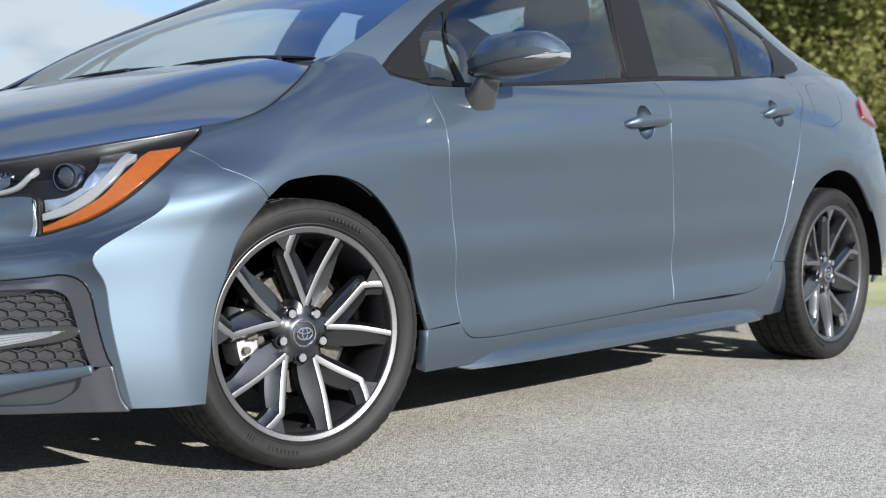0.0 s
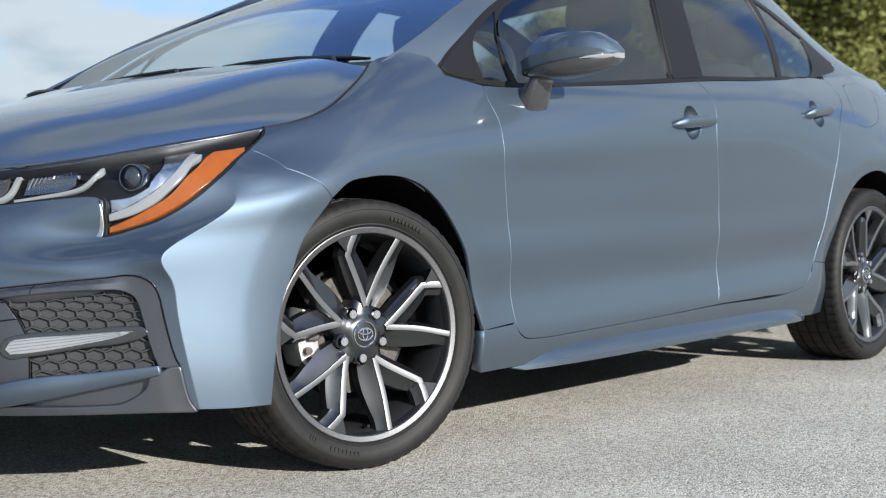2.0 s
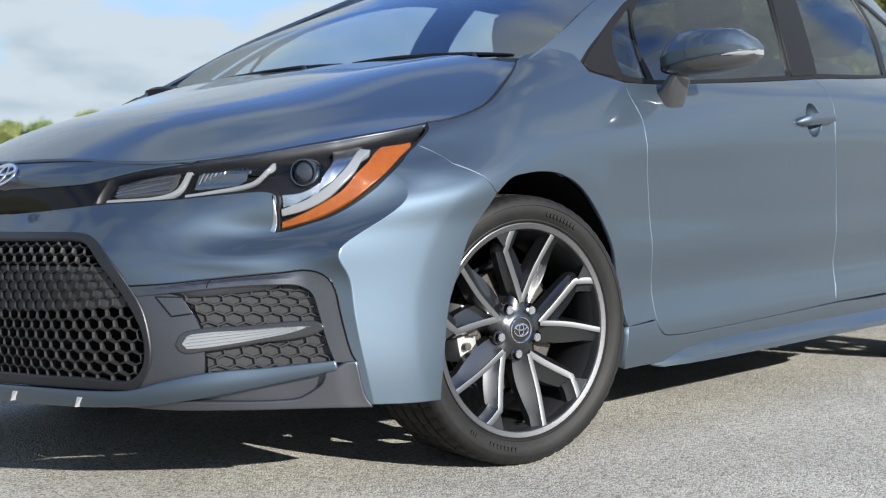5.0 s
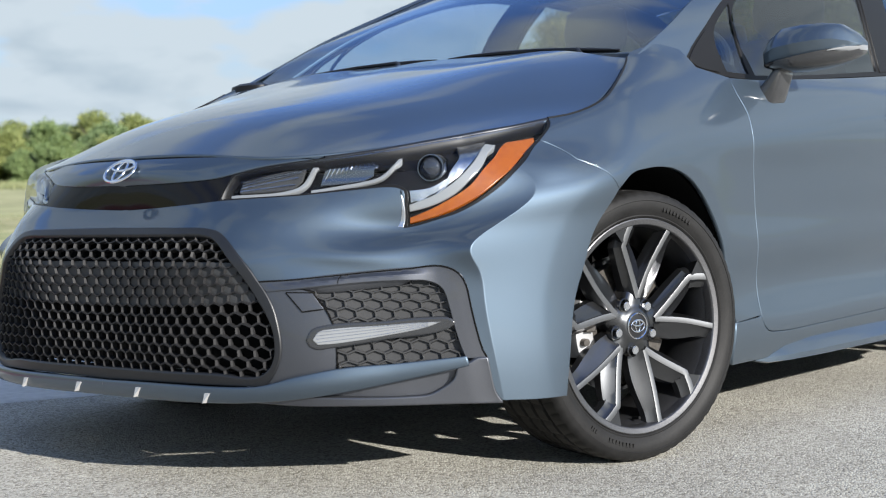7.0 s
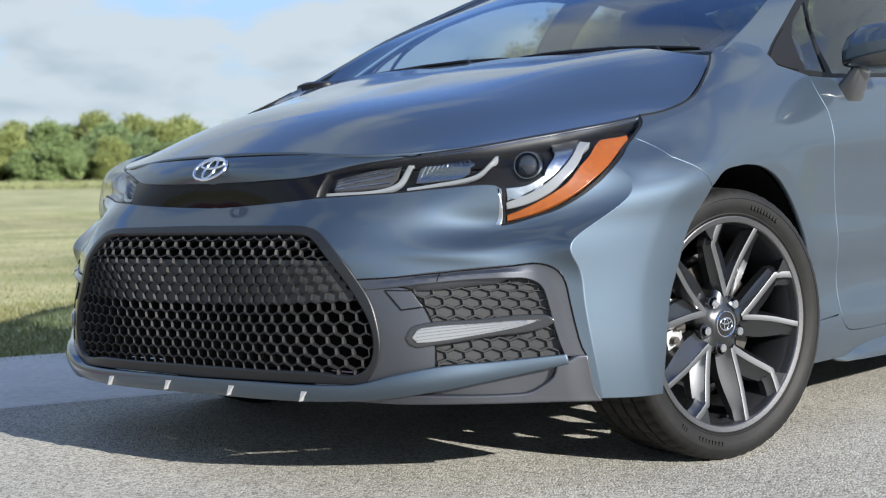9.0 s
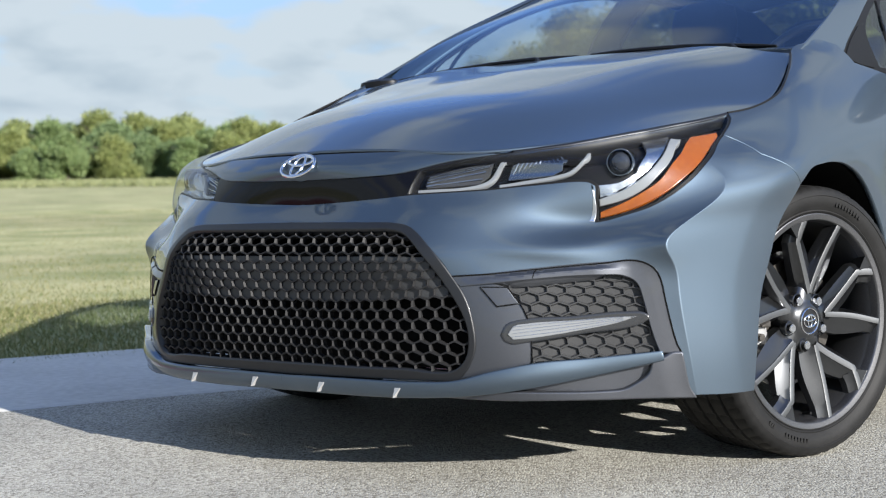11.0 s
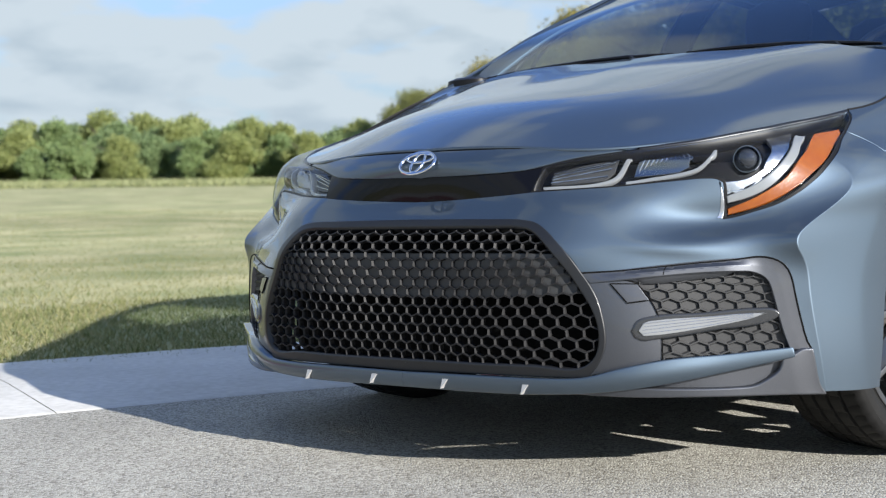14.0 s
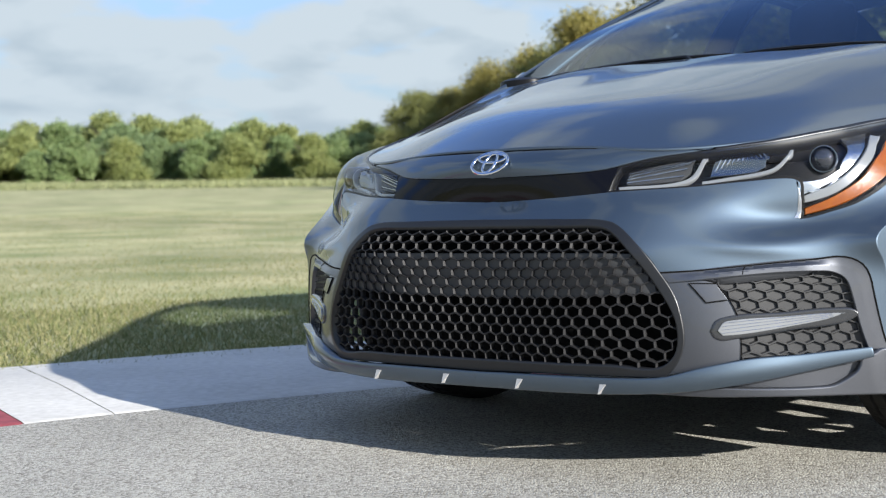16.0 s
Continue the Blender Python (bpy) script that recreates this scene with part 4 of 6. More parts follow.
panel("lower_lip", LIP_FORM, [(0.0, 0.043), (0.247, 0.047), (0.363, 0.049)] + BLADE_TOP + BLADE_LOW[::-1] + [(0.2, 0.0215), (0.0, 0.0205)], PAINT, car, "B", off=0.010, step=0.008, depth=0.035, edge=0.005)
for s in (-1, 1):
    side = "L" if s < 0 else "R"
    panel("bumper_bezel", BODY, GRILLE_OUT[5:10] + BLADE_TOP[:2] + INSERT_EDGE[::-1] + FOG_IN[1::-1], GUNMETAL, car, side, step=0.015, off=-0.001,
          label="dark grey painted bezel beside the grille")
    fog = thing("fog_lamp_unit", "", "")
    fog.parent = car
    panel("frame", SURROUND, FOG_MID + FOG_IN[::-1], GUNMETAL, fog, side, step=0.007, depth=0.04, edge=0.002, inset=0.0, label="dark grey painted surround")
    panel("frame_flank", SURROUND, FOG_OUT + FOG_MID[::-1], GUNMETAL, fog, side, step=0.007, depth=0.03, edge=0.002, inset=0.0, label="sloping dark grey outer edge")
    gap = BODY.at(smooth_line(FOG_OUT + VALANCE_EDGE, 0.02, False), 0.0012)[0]
    part("seal", tube(gap * [1, 1 if s < 0 else -1, 1], 0.0020, 6), DARK, fog)
    for loop in (FOG_POD + FOG_POD[:1], INSERT_EDGE, TOW_COVER + TOW_COVER[:1]):
        line = BODY.at(smooth_line(loop, 0.015, False), 0.0010)[0]
        part("seam", tube(line * [1, 1 if s < 0 else -1, 1], 0.0014, 6), DARK, fog)
    step = SURROUND.at(smooth_line([(0.640, 0.2525), (0.634, 0.241), (0.632, 0.229)], 0.02, False), 0.0002)[0]
    part("seam", tube(step * [1, 1 if s < 0 else -1, 1], 0.0011, 6), DARK, fog)
    insert = INSERT_EDGE[:1] + FOG_IN[2:] + BLADE_TOP[3:4] + INSERT_EDGE[:0:-1]
    panel("insert", BODY, insert, GREY_PLASTIC, fog, side, off=-0.014, step=0.02, depth=0.004, label="dark grey insert with raised hexagons")
    fv, ff = honeycomb(BODY, insert, 0.0385, 0.0172, (0.580, 0.088), 0.0062, -0.0070, 0.0075, 0.32, 0.17)
    if s > 0:
        fv, ff = fv * [1, -1, 1], [f[::-1] for f in ff]
    mesh_object("hexagon_ribs", fv, ff, RIB_GREY, fog, smooth=False)
    panel("pod", BODY, FOG_POD, POD_GREY, fog, side, off=0.004, step=0.01, depth=0.03, edge=0.006)
    panel("lamp", BODY, FOG_STRIP, GUIDE, fog, side, off=0.007, step=0.01, depth=0.006, label="clear ribbed fog lamp strip", edge=0.002)
    for k in range(4):
        rib = FOG_RIBS[3 * k:3 * k + 3]
        line = smooth_line(rib, 0.02, False)
        pts = BODY.at(line, 0.0075)[0] * [1, -1, 1] if s > 0 else BODY.at(line, 0.0075)[0]
        part("rib", tube(pts, 0.0005, 5), REFLECTOR, fog)
    panel("tow_cover", BODY, TOW_COVER, GUNMETAL, fog, side, off=0.002, step=0.01, depth=0.006)
    panel("lower_valance", VALANCE, BLADE_LOW[::-1][:1] + [(0.905, 0.103), FOG_OUT[-1]] + VALANCE_EDGE + VALANCE_LOW[::-1] + BLADE_LOW[1:-1], GUNMETAL, car, side,
          step=0.010, depth=0.06, label="dark grey painted lower valance", holes=[RECESS], edge=0.004)
    panel("valance_recess", VALANCE, RECESS, GUNMETAL, car, side, off=-0.020, step=0.012, depth=0.004, inset=-0.006)

# small bright ribs under the grille
for y in (-0.323, -0.122, 0.078, 0.278):
    u = float(np.interp(abs(y), [0, .31, .5], [0, .318, .51]))
    p, n, _ = BODY.at([(u, 0.0325)], 0.024)
    p, n = p[0] * [1, -np.sign(y), 1] * [1, 1, 1], n[0]
    p[1] = y
    bm = bmesh.new()
    pts = [(-.002, -.008, .010), (-.002, .006, .010), (-.007, .008, -.011), (.014, -.008, .010), (.014, .006, .010), (.014, .008, -.011)]
    vs = [bm.verts.new(Vector(p) + Vector(q)) for q in pts]
    for f in ((0, 1, 2), (3, 5, 4), (0, 2, 5, 3), (1, 4, 5, 2), (0, 3, 4, 1)):
        bm.faces.new([vs[i] for i in f])
    bmesh.ops.recalc_face_normals(bm, faces=bm.faces)
    part("lip_rib", bm, PALE, car, "small bright rib", smooth=False)

# oval badge
badge = thing("badge", "", "")
badge.parent = car
tagged(badge, "chrome oval badge of plain rings")
bp, bn = np.array([(-0.771, 0.0, 0.693)]), np.array([(-0.75, 0.0, 0.66)])
turn = Vector(bn[0]).to_track_quat("Z", "Y").to_matrix().to_4x4()


def ring_oval(rx, ry, tube_r, cx=0.0, cy=0.0, bend=0.0):
    pts = []
    for k in range(49):
        a = 2 * math.pi * k / 48
        x, y = cx + rx * math.cos(a), cy + ry * math.sin(a)
        pts.append(turn @ Vector((x, y, -bend * x * x)) + Vector(bp[0]))
    bm = bmesh.new()
    ringv = []
    for i in range(48):
        d = (pts[(i + 1) % 48] - pts[i - 1]).normalized()
        nrm = Vector(bn[0])
        s = d.cross(nrm).normalized()
        ringv.append([bm.verts.new(pts[i] + tube_r * (math.cos(b) * s + 0.8 * math.sin(b) * nrm)) for b in (2 * math.pi * q / 8 for q in range(8))])
    for i in range(48):
        a, b = ringv[i], ringv[(i + 1) % 48]
        for q in range(8):
            bm.faces.new((a[q], a[(q + 1) % 8], b[(q + 1) % 8], b[q]))
    bmesh.ops.recalc_face_normals(bm, faces=bm.faces)
    return bm


part("outer_ring", ring_oval(0.0465, 0.0315, 0.0038), CHROME, badge)
part("inner_ring", ring_oval(0.015, 0.028, 0.0031), CHROME, badge)
part("cross_ring", ring_oval(0.0355, 0.013, 0.0031, 0, 0.014), CHROME, badge)

# ---- hood ----
panel("hood", HOOD, [(0.0, 0.0), (0.24, 0.0), (0.47, 0.0), (0.62, 0.0), (0.76, 0.0), (0.76, 0.20), (0.76, 0.52), (0.76, 0.83), (0.76, 1.08), (0.62, 1.08), (0.24, 1.08), (0.0, 1.08)], PAINT, car, "B",
      step=0.03, depth=0.006, inset=0.0035, edge=0.003)

# ---- headlights ----

def shrink(line, by):
    l = smooth_line(line, 0.015)
    if signed_area(l) < 0:
        l = l[::-1]
    t = np.roll(l, -1, axis=0) - np.roll(l, 1, axis=0)
    t /= np.linalg.norm(t, axis=1, keepdims=True) + 1e-12
    return [tuple(p) for p in l + np.stack([-t[:, 1], t[:, 0]], 1) * by]


far_edge = distance_to(LAMP + LAMP[:1])
LENS_FORM = Raised(BODY, lambda uv: 0.012 * ease(far_edge(uv) / 0.06))
for side in "LR":
    lamp = thing("headlight", "", "")
    lamp.parent = car
    tagged(lamp, "clear headlight with amber reflector and white light guides")
    f = -1 if side == "R" else 1
    inner = shrink(LAMP, 0.006)
    panel("housing", BODY, LAMP, BEZEL, lamp, side, off=-0.038, step=0.02, depth=0.004)
    panel("seal", BODY, smooth_line(LAMP, 0.015), PLASTIC, lamp, side, off=-0.003, step=0.015, depth=0.035, holes=[inner], corner=80, inset=0.0004)
    lens = panel("lens", LENS_FORM, inner, LENS, lamp, side, off=-0.001, step=0.016, depth=0.003, corner=80, inset=0.0)
    lens.visible_shadow = False
    panel("amber_reflector", BODY, AMBER_LINE, AMBER, lamp, side, off=-0.010, step=0.012, depth=0.02)
    panel("light_guide", BODY, GUIDE_SIDE, GUIDE, lamp, side, off=-0.012, step=0.010, depth=0.016, edge=0.003)
    panel("light_guide", BODY, band(GUIDE_MID, 0.0050), GUIDE, lamp, side, off=-0.013, step=0.012, depth=0.014, corner=70, edge=0.003)
    panel("light_guide", BODY, band(GUIDE_IN, 0.0050), GUIDE, lamp, side, off=-0.013, step=0.012, depth=0.014, corner=70, edge=0.003)
    panel("reflector", BODY, TURN_LAMP, SMOKED_CHROME, lamp, side, off=-0.020, step=0.01, depth=0.01, corner=15)
    for k in range(11):
        w = (k + 0.8) / 11.6
        ends = np.array([tuple((1 - w) * p + w * q for p, q in zip(TURN_LAMP[i], TURN_LAMP[j])) for i, j in ((0, 3), (1, 2))])
        ends = ends[0] + np.array([[0.10], [0.82]]) * (ends[1] - ends[0])
        l = BODY.at(ends, -0.017)[0] * [1, f, 1]
        part("flute", tube(l, 0.0012, 6), REFLECTOR, lamp)
    panel("reflector", BODY, INNER_LAMP, GREY_PLASTIC, lamp, side, off=-0.022, step=0.01, depth=0.008, corner=15)
    for k in range(4):
        w = (k + 0.6) / 4.2
        ends = [tuple((1 - w) * p + w * q for p, q in zip(INNER_LAMP[i], INNER_LAMP[j])) for i, j in ((0, 1), (4, 2))]
        l = BODY.at(ends, -0.02)[0] * [1, f, 1]
        part("flute", tube(l, 0.0016, 5), REFLECTOR, lamp)
    panel("side_reflector", BODY, SIDE_REFLECTOR, REFLECTOR, lamp, side, off=-0.026, step=0.012, depth=0.01)
    panel("low_reflector", BODY, LOW_REFLECTOR, REFLECTOR, lamp, side, off=-0.024, step=0.012, depth=0.01)
    panel("top_seal", BODY, band(LAMP_TIP[-1:] + LAMP_TOP[:8], 0.0075), BLACK, lamp, side, off=0.0, step=0.014, depth=0.02, corner=70)
    # projector
    c, n, _ = BODY.at(PROJECTOR, -0.03)
    c, ax = Vector(c[0] * [1, f, 1]), Vector((-0.93, -0.36 * f, 0.03)).normalized()
    m = Matrix.Translation(c) @ ax.to_track_quat("-Y", "Z").to_matrix().to_4x4()
    bm = revolve([(0.03, 0.029), (-0.012, 0.0292), (-0.0155, 0.0280), (-0.0155, 0.0262), (-0.005, 0.025)], 40)
    bmesh.ops.transform(bm, matrix=m, verts=bm.verts)
    part("projector_ring", bm, SMOKED_CHROME, lamp)
    bm = revolve([(-0.004, 0.0252), (-0.014, 0.0195), (-0.020, 0.0105), (-0.022, 0.0004)], 32)
    bmesh.ops.transform(bm, matrix=m, verts=bm.verts)
    part("projector_lens", bm, PROJECTOR_GLASS, lamp)
    panel("bumper_notch", BODY, [NOTCH[3], NOTCH[0], NOTCH[1], NOTCH[2]], REFLECTOR, lamp, side, off=0.0015, step=0.008, depth=0.004, label="bright trim beside the lamp")

# ---- sides ----
HANDLE_HOLE = [(2.890 + 0.048 * math.cos(a), 0.5395 + 0.036 * math.sin(a)) for a in (2 * math.pi * k / 20 for k in range(20))]
HANDLE_HOLE_R = [(3.748 + 0.046 * math.cos(a), 0.5535 + 0.031 * math.sin(a)) for a in (2 * math.pi * k / 20 for k in range(20))]
for s, side in ((1, "L"), (-1, "R")):
    panel("fender", BODY, BUMPER_GAP[::-1] + LAMP_TIP + HOOD_GAP + [(1.810, 0.690), (1.93, 0.700), (2.00, 0.690), (1.978, 0.665), (1.945, 0.636)] + DOOR_GAP[:8] + ARCH_REAR[:0:-1],
          PAINT, car, side, step=0.02)
    panel("rocker_panel", BODY, [(1.886, 0.1140), (2.018, 0.1200)] + DOOR_GAP[8:] + [(2.340, 0.073), (2.660, 0.080), (3.037, 0.088)] + REAR_GAP[:3] + [(3.70, 0.175), (3.792, 0.165), (3.838, -0.003), (3.0, 0.0), (1.889, 0.003), (1.884, 0.05)],
          PAINT, car, side, step=0.025, depth=0.03)
    door = thing("front_door", "", "")
    door.parent = car
    panel("skin", BODY, DOOR_GAP + [(2.340, 0.073), (2.660, 0.080)] + PILLAR_GAP + BELT_LINE[::-1], PAINT, door, side, step=0.03, holes=[HANDLE_HOLE], inset=0.0028)
    rear = thing("rear_door", "", "")
    rear.parent = car
    panel("skin", BODY, PILLAR_GAP[::-1] + [(3.353, 0.090)] + REAR_GAP + [(3.995, 0.652), (3.633, 0.652), (3.235, 0.648)], PAINT, rear, side, step=0.03, holes=[HANDLE_HOLE_R], inset=0.0028)
    panel("quarter_panel", BODY, REAR_GAP[2:][::-1] + [(3.70, 0.175), (3.792, 0.165)] + ARCH_BACK[2:] + [(4.72, 0.0), (4.92, 0.0), (5.65, 0.0), (5.65, 0.66), (4.92, 0.66), (4.56, 0.664), (4.16, 0.664)], PAINT, car, side, step=0.035,
          holes=[FUEL_DOOR])
    panel("fuel_door", BODY, FUEL_DOOR, PAINT, car, side, step=0.03) if s > 0 else None
    panel("tail_lamp", BODY, [(4.66, 0.578), (4.95, 0.60), (4.96, 0.50), (4.83, 0.50), (4.60, 0.535)], RED_LENS, car, side, off=0.010, step=0.02, depth=0.02, label="red tail lamp")
    for d, hole, grip in ((door, HANDLE_HOLE, [(2.768, 0.536), (2.80, 0.538), (2.89, 0.541), (2.98, 0.542), (3.018, 0.541)]), (rear, HANDLE_HOLE_R, [(3.640, 0.551), (3.67, 0.552), (3.748, 0.555), (3.83, 0.555), (3.868, 0.553)])):
        # cup behind the grip
        hl = smooth_line(hole, 0.02)
        c = hl.mean(0)
        rings = [BODY.at(c + (hl - c) * k, o)[0] * [1, s, 1] for k, o in ((1.0, -0.001), (0.93, -0.008), (0.75, -0.018), (0.4, -0.024), (0.05, -0.025))]
        part("handle_cup", loft(rings, True, False), PAINT, d)
        line = smooth_line(grip, 0.01, False)
        q, qn, _ = BODY.at(line, 0.0)
        rings = []
        for k, (a, b) in enumerate(zip(q, qn)):
            w = k / (len(q) - 1)
            r = 0.017 * min(1.0, (0.15 + 4.2 * w) ** 0.6, (0.25 + 3.5 * (1 - w)) ** 0.6)
            out = 0.030 * min(1.0, (w * 5) ** 0.6, (0.35 + (1 - w) * 5) ** 0.6)
            ring = []
            for t in (2 * math.pi * i / 16 for i in range(16)):
                q3 = a + b * (out - 0.012 + 0.013 * math.cos(t)) + np.array([0, 0, r * math.sin(t)])
                ring.append((q3 * [1, s, 1]).tolist())
            rings.append(ring)
        part("door_handle", loft(rings), PAINT, d)
    # side skirt blade
    xs = [0.575, 0.62, 0.70, 0.85, 1.2, 1.6, 1.95, 2.08, 2.17, 2.225]
    rings = []
    for k, x in enumerate(xs):
        g = [0.03, 0.35, 0.75, 0.95, 1, 1, 1, 0.9, 0.6, 0.05][k]
        zt, zl = 0.19 + 0.048 * g, 0.178 + (0.008 if k in (0, 9) else 0)
        w = 0.838
        prof = [(w - 0.02, zt + 0.014 * g), (w + 0.004 * g, zt + 0.010 * g), (w + 0.024 * g, zt - 0.010 * g), (w + 0.043 * g, zt - 0.031 * g), (w + 0.0505 * g, zt - 0.041 * g), (w + 0.050 * g, zl + 0.003), (w + 0.03 * g, zl), (w - 0.02, zl)]
        rings.append([(x, -s * a, z) for a, z in prof])
    part("side_skirt", loft(rings), PAINT, car, sharp=30)
    # cabin side: frame, trims, glass
    dlo_low = [(0.165, -0.031), (0.273, -0.044), (0.389, -0.046), (0.554, -0.037), (0.783, -0.029), (1.093, -0.020), (1.382, -0.009), (1.739, -0.007), (2.043, -0.007), (2.153, -0.001)]
    dlo_rear = [(2.340, 0.045), (2.400, 0.100), (2.280, 0.245), (1.966, 0.332)]
    dlo_top = [(1.6, 0.365), (1.2, 0.38), (0.75, 0.375), (0.38, 0.34), (0.19, 0.29), (0.139, 0.236)]
    dlo_front = [(0.133, 0.216), (0.131, 0.123), (0.123, 0.035), (0.125, -0.002)]
    panel("side_frame", CABIN_SIDE, [(0.10, -0.045), (0.0, -0.045), (-0.04, -0.01), (-0.03, 0.131), (-0.05, 0.245), (0.0, 0.44), (0.6, 0.445), (1.4, 0.445), (2.2, 0.445), (2.66, 0.44), (2.78, 0.25), (2.80, 0.10), (2.72, -0.02), (2.45, -0.03), (2.2, -0.02)]
          + dlo_rear[:0] + [(2.153, -0.001)] + dlo_rear + dlo_top + dlo_front, PAINT, car, side, step=0.03, off=0.0)
    trim_outer = dlo_low + dlo_rear + dlo_top + dlo_front
    front_glass = [(0.402, -0.032), (0.554, -0.025), (0.783, -0.017), (1.080, -0.006), (1.030, 0.240), (1.0, 0.355), (0.75, 0.355), (0.38, 0.32), (0.225, 0.27), (0.212, 0.20)]
    quarter_light = [(0.176, 0.115), (0.178, 0.200), (0.198, 0.185), (0.375, -0.030), (0.288, -0.030)]
    rear_glass = [(1.275, 0.004), (1.739, 0.005), (1.768, 0.005), (1.825, 0.312), (1.82, 0.325), (1.6, 0.345), (1.245, 0.36), (1.235, 0.25)]
    rear_quarter = [(1.800, 0.006), (2.045, 0.006), (2.250, 0.225), (1.966, 0.312), (1.90, 0.318)]
    panel("window_trim", CABIN_SIDE, trim_outer, PLASTIC, car, side, step=0.025, off=-0.002, depth=0.012, holes=[front_glass, quarter_light, rear_glass, rear_quarter], corner=50, inset=0.001)
    panel("pillar_trim", CABIN_SIDE, [(1.098, -0.010), (1.262, -0.002), (1.222, 0.25), (1.21, 0.36), (1.03, 0.36), (1.045, 0.24)], PLASTIC, car, side, step=0.03, off=0.001, depth=0.006, label="black pillar cover")
    for nm, line in (("front_window", front_glass), ("quarter_light", quarter_light), ("rear_window", rear_glass), ("rear_quarter_light", rear_quarter)):
        panel(nm, CABIN_SIDE, line, GLASS, car, side, step=0.03, off=-0.006, depth=0.003, inset=-0.004)
    panel("mirror_sail", CABIN_SIDE, [(0.135, -0.006), (0.178, -0.028), (0.262, -0.038), (0.160, 0.108), (0.138, 0.10), (0.131, 0.04)], PLASTIC, car, side, step=0.02, off=0.002, depth=0.006)
    # wheel wells
    for cx, cz, r in ((0.047, 0.340, 0.354), (2.738, 0.250, 0.436)):
        prof, rings = [], []
        for k in range(25):
            a = radians(2 + 176 * k / 24)
            rings.append([(cx + r * math.cos(a), -s * w, cz + r * math.sin(a)) for w in (0.850, 0.78, 0.60, 0.50)])
        bm = loft(rings, False, False)
        part("wheel_well", bm, DARK, car)
        part("well_wall", loft([[(cx + k * r * math.cos(a), -s * 0.50, cz + k * r * math.sin(a)) for a in (math.pi * i / 32 for i in range(33))] for k in (1.0, 0.02)], False, False), DARK, car)

    # mirror
    mirror = thing("door_mirror", "", "")
    mirror.parent = car
    sec = [(0.818, .660, .695, .958, .990), (0.828, .640, .735, .935, 1.012), (0.86, .630, .765, .925, 1.039), (0.91, .636, .785, .926, 1.046), (0.96, .655, .800, .934, 1.048), (0.995, .684, .812, .944, 1.043),
           (1.020, .718, .818, .956, 1.022), (1.036, .755, .812, .968, 1.000)]
    upper, lower = [], []
    for w, xf, xb, zb, zt in sec:
        zs = 0.945 + 0.20 * (w - 0.82)
        zs = min(max(zs, zb + 0.008), zt - 0.006)
        cx, hx = (xf + xb) / 2, (xb - xf) / 2
        up, lo = [], []
        for k in range(13):
            a = math.pi * k / 12
            lo.append((cx - hx * 0.90 * math.copysign(abs(math.cos(a)) ** 0.75, math.cos(a)), -s * w, zs - 0.0015 - (zs - zb) * math.sin(a) ** 0.7))
        zc = zs + 0.36 * (zt - zs)  # the crease round the cap
        up = [(xf + f * 2 * hx, -s * w, z) for f, z in ((0.10, zs), (0.0, zc), (0.125, zc + 0.36 * (zt - zc)), (0.25, zc + 0.70 * (zt - zc)), (0.36, zc + 0.93 * (zt - zc)), (0.46, zt - 0.001), (0.60, zt), (0.80, zt - 0.05 * (zt - zs)), (0.95, zt - 0.18 * (zt - zs)), (1.0, zt - 0.4 * (zt - zs)), (1.0, zs))]
        upper.append(up)
        lower.append(lo)
    part("cap", loft(upper), PAINT, mirror, "painted mirror cap", sharp=38)
    part("housing", loft(lower), POD_GREY, mirror, sharp=70)
    sig = [[(x, -s * w, z + dz) for x, dz in ((xf - 0.003, 0.0), (xf + 0.02, 0.004), (xf + 0.05, 0.004), (xf + 0.05, -hh), (xf + 0.01, -hh), (xf - 0.002, -0.5 * hh))]
           for w, xf, z, hh in ((0.985, .680, .974, 0.003), (1.000, .690, .979, .009), (1.022, .722, .984, .013), (1.037, .758, .986, .009))]
    part("turn_signal", loft(sig), GUIDE, mirror, "clear turn signal strip")
    foot = [(0.775, .640, .765, .826, .872, 0), (0.800, .640, .765, .820, .880, 0), (0.822, .645, .755, .824, .905, 0), (0.845, .650, .742, .850, .935, 0), (0.868, .655, .730, .915, .955, 0)]
    rings = []
    for w, xa, xb, za, zb, _ in foot:
        cx, hx, cz, hz = (xa + xb) / 2, (xb - xa) / 2, (za + zb) / 2, (zb - za) / 2
        rings.append([(cx + hx * math.copysign(abs(math.cos(a)) ** 0.5, math.cos(a)), -s * w, cz + hz * math.copysign(abs(math.sin(a)) ** 0.5, math.sin(a))) for a in (2 * math.pi * i / 24 for i in range(24))])
    part("foot", loft(rings), POD_GREY, mirror, sharp=50)

# ---- upper body ----
def sheet(name, rows, mat, parent, us, vs, step=0.06, label="", both=True):
    form = Form(us, vs, rows, (1.2, 0, 0.3), even=True)
    return panel(name, form, [(us[0], vs[0]), (us[-1], vs[0]), (us[-1], vs[-1]), (us[0], vs[-1])], mat, parent, "B", label, step=step, corner=20, depth=0.006, inset=0.0)


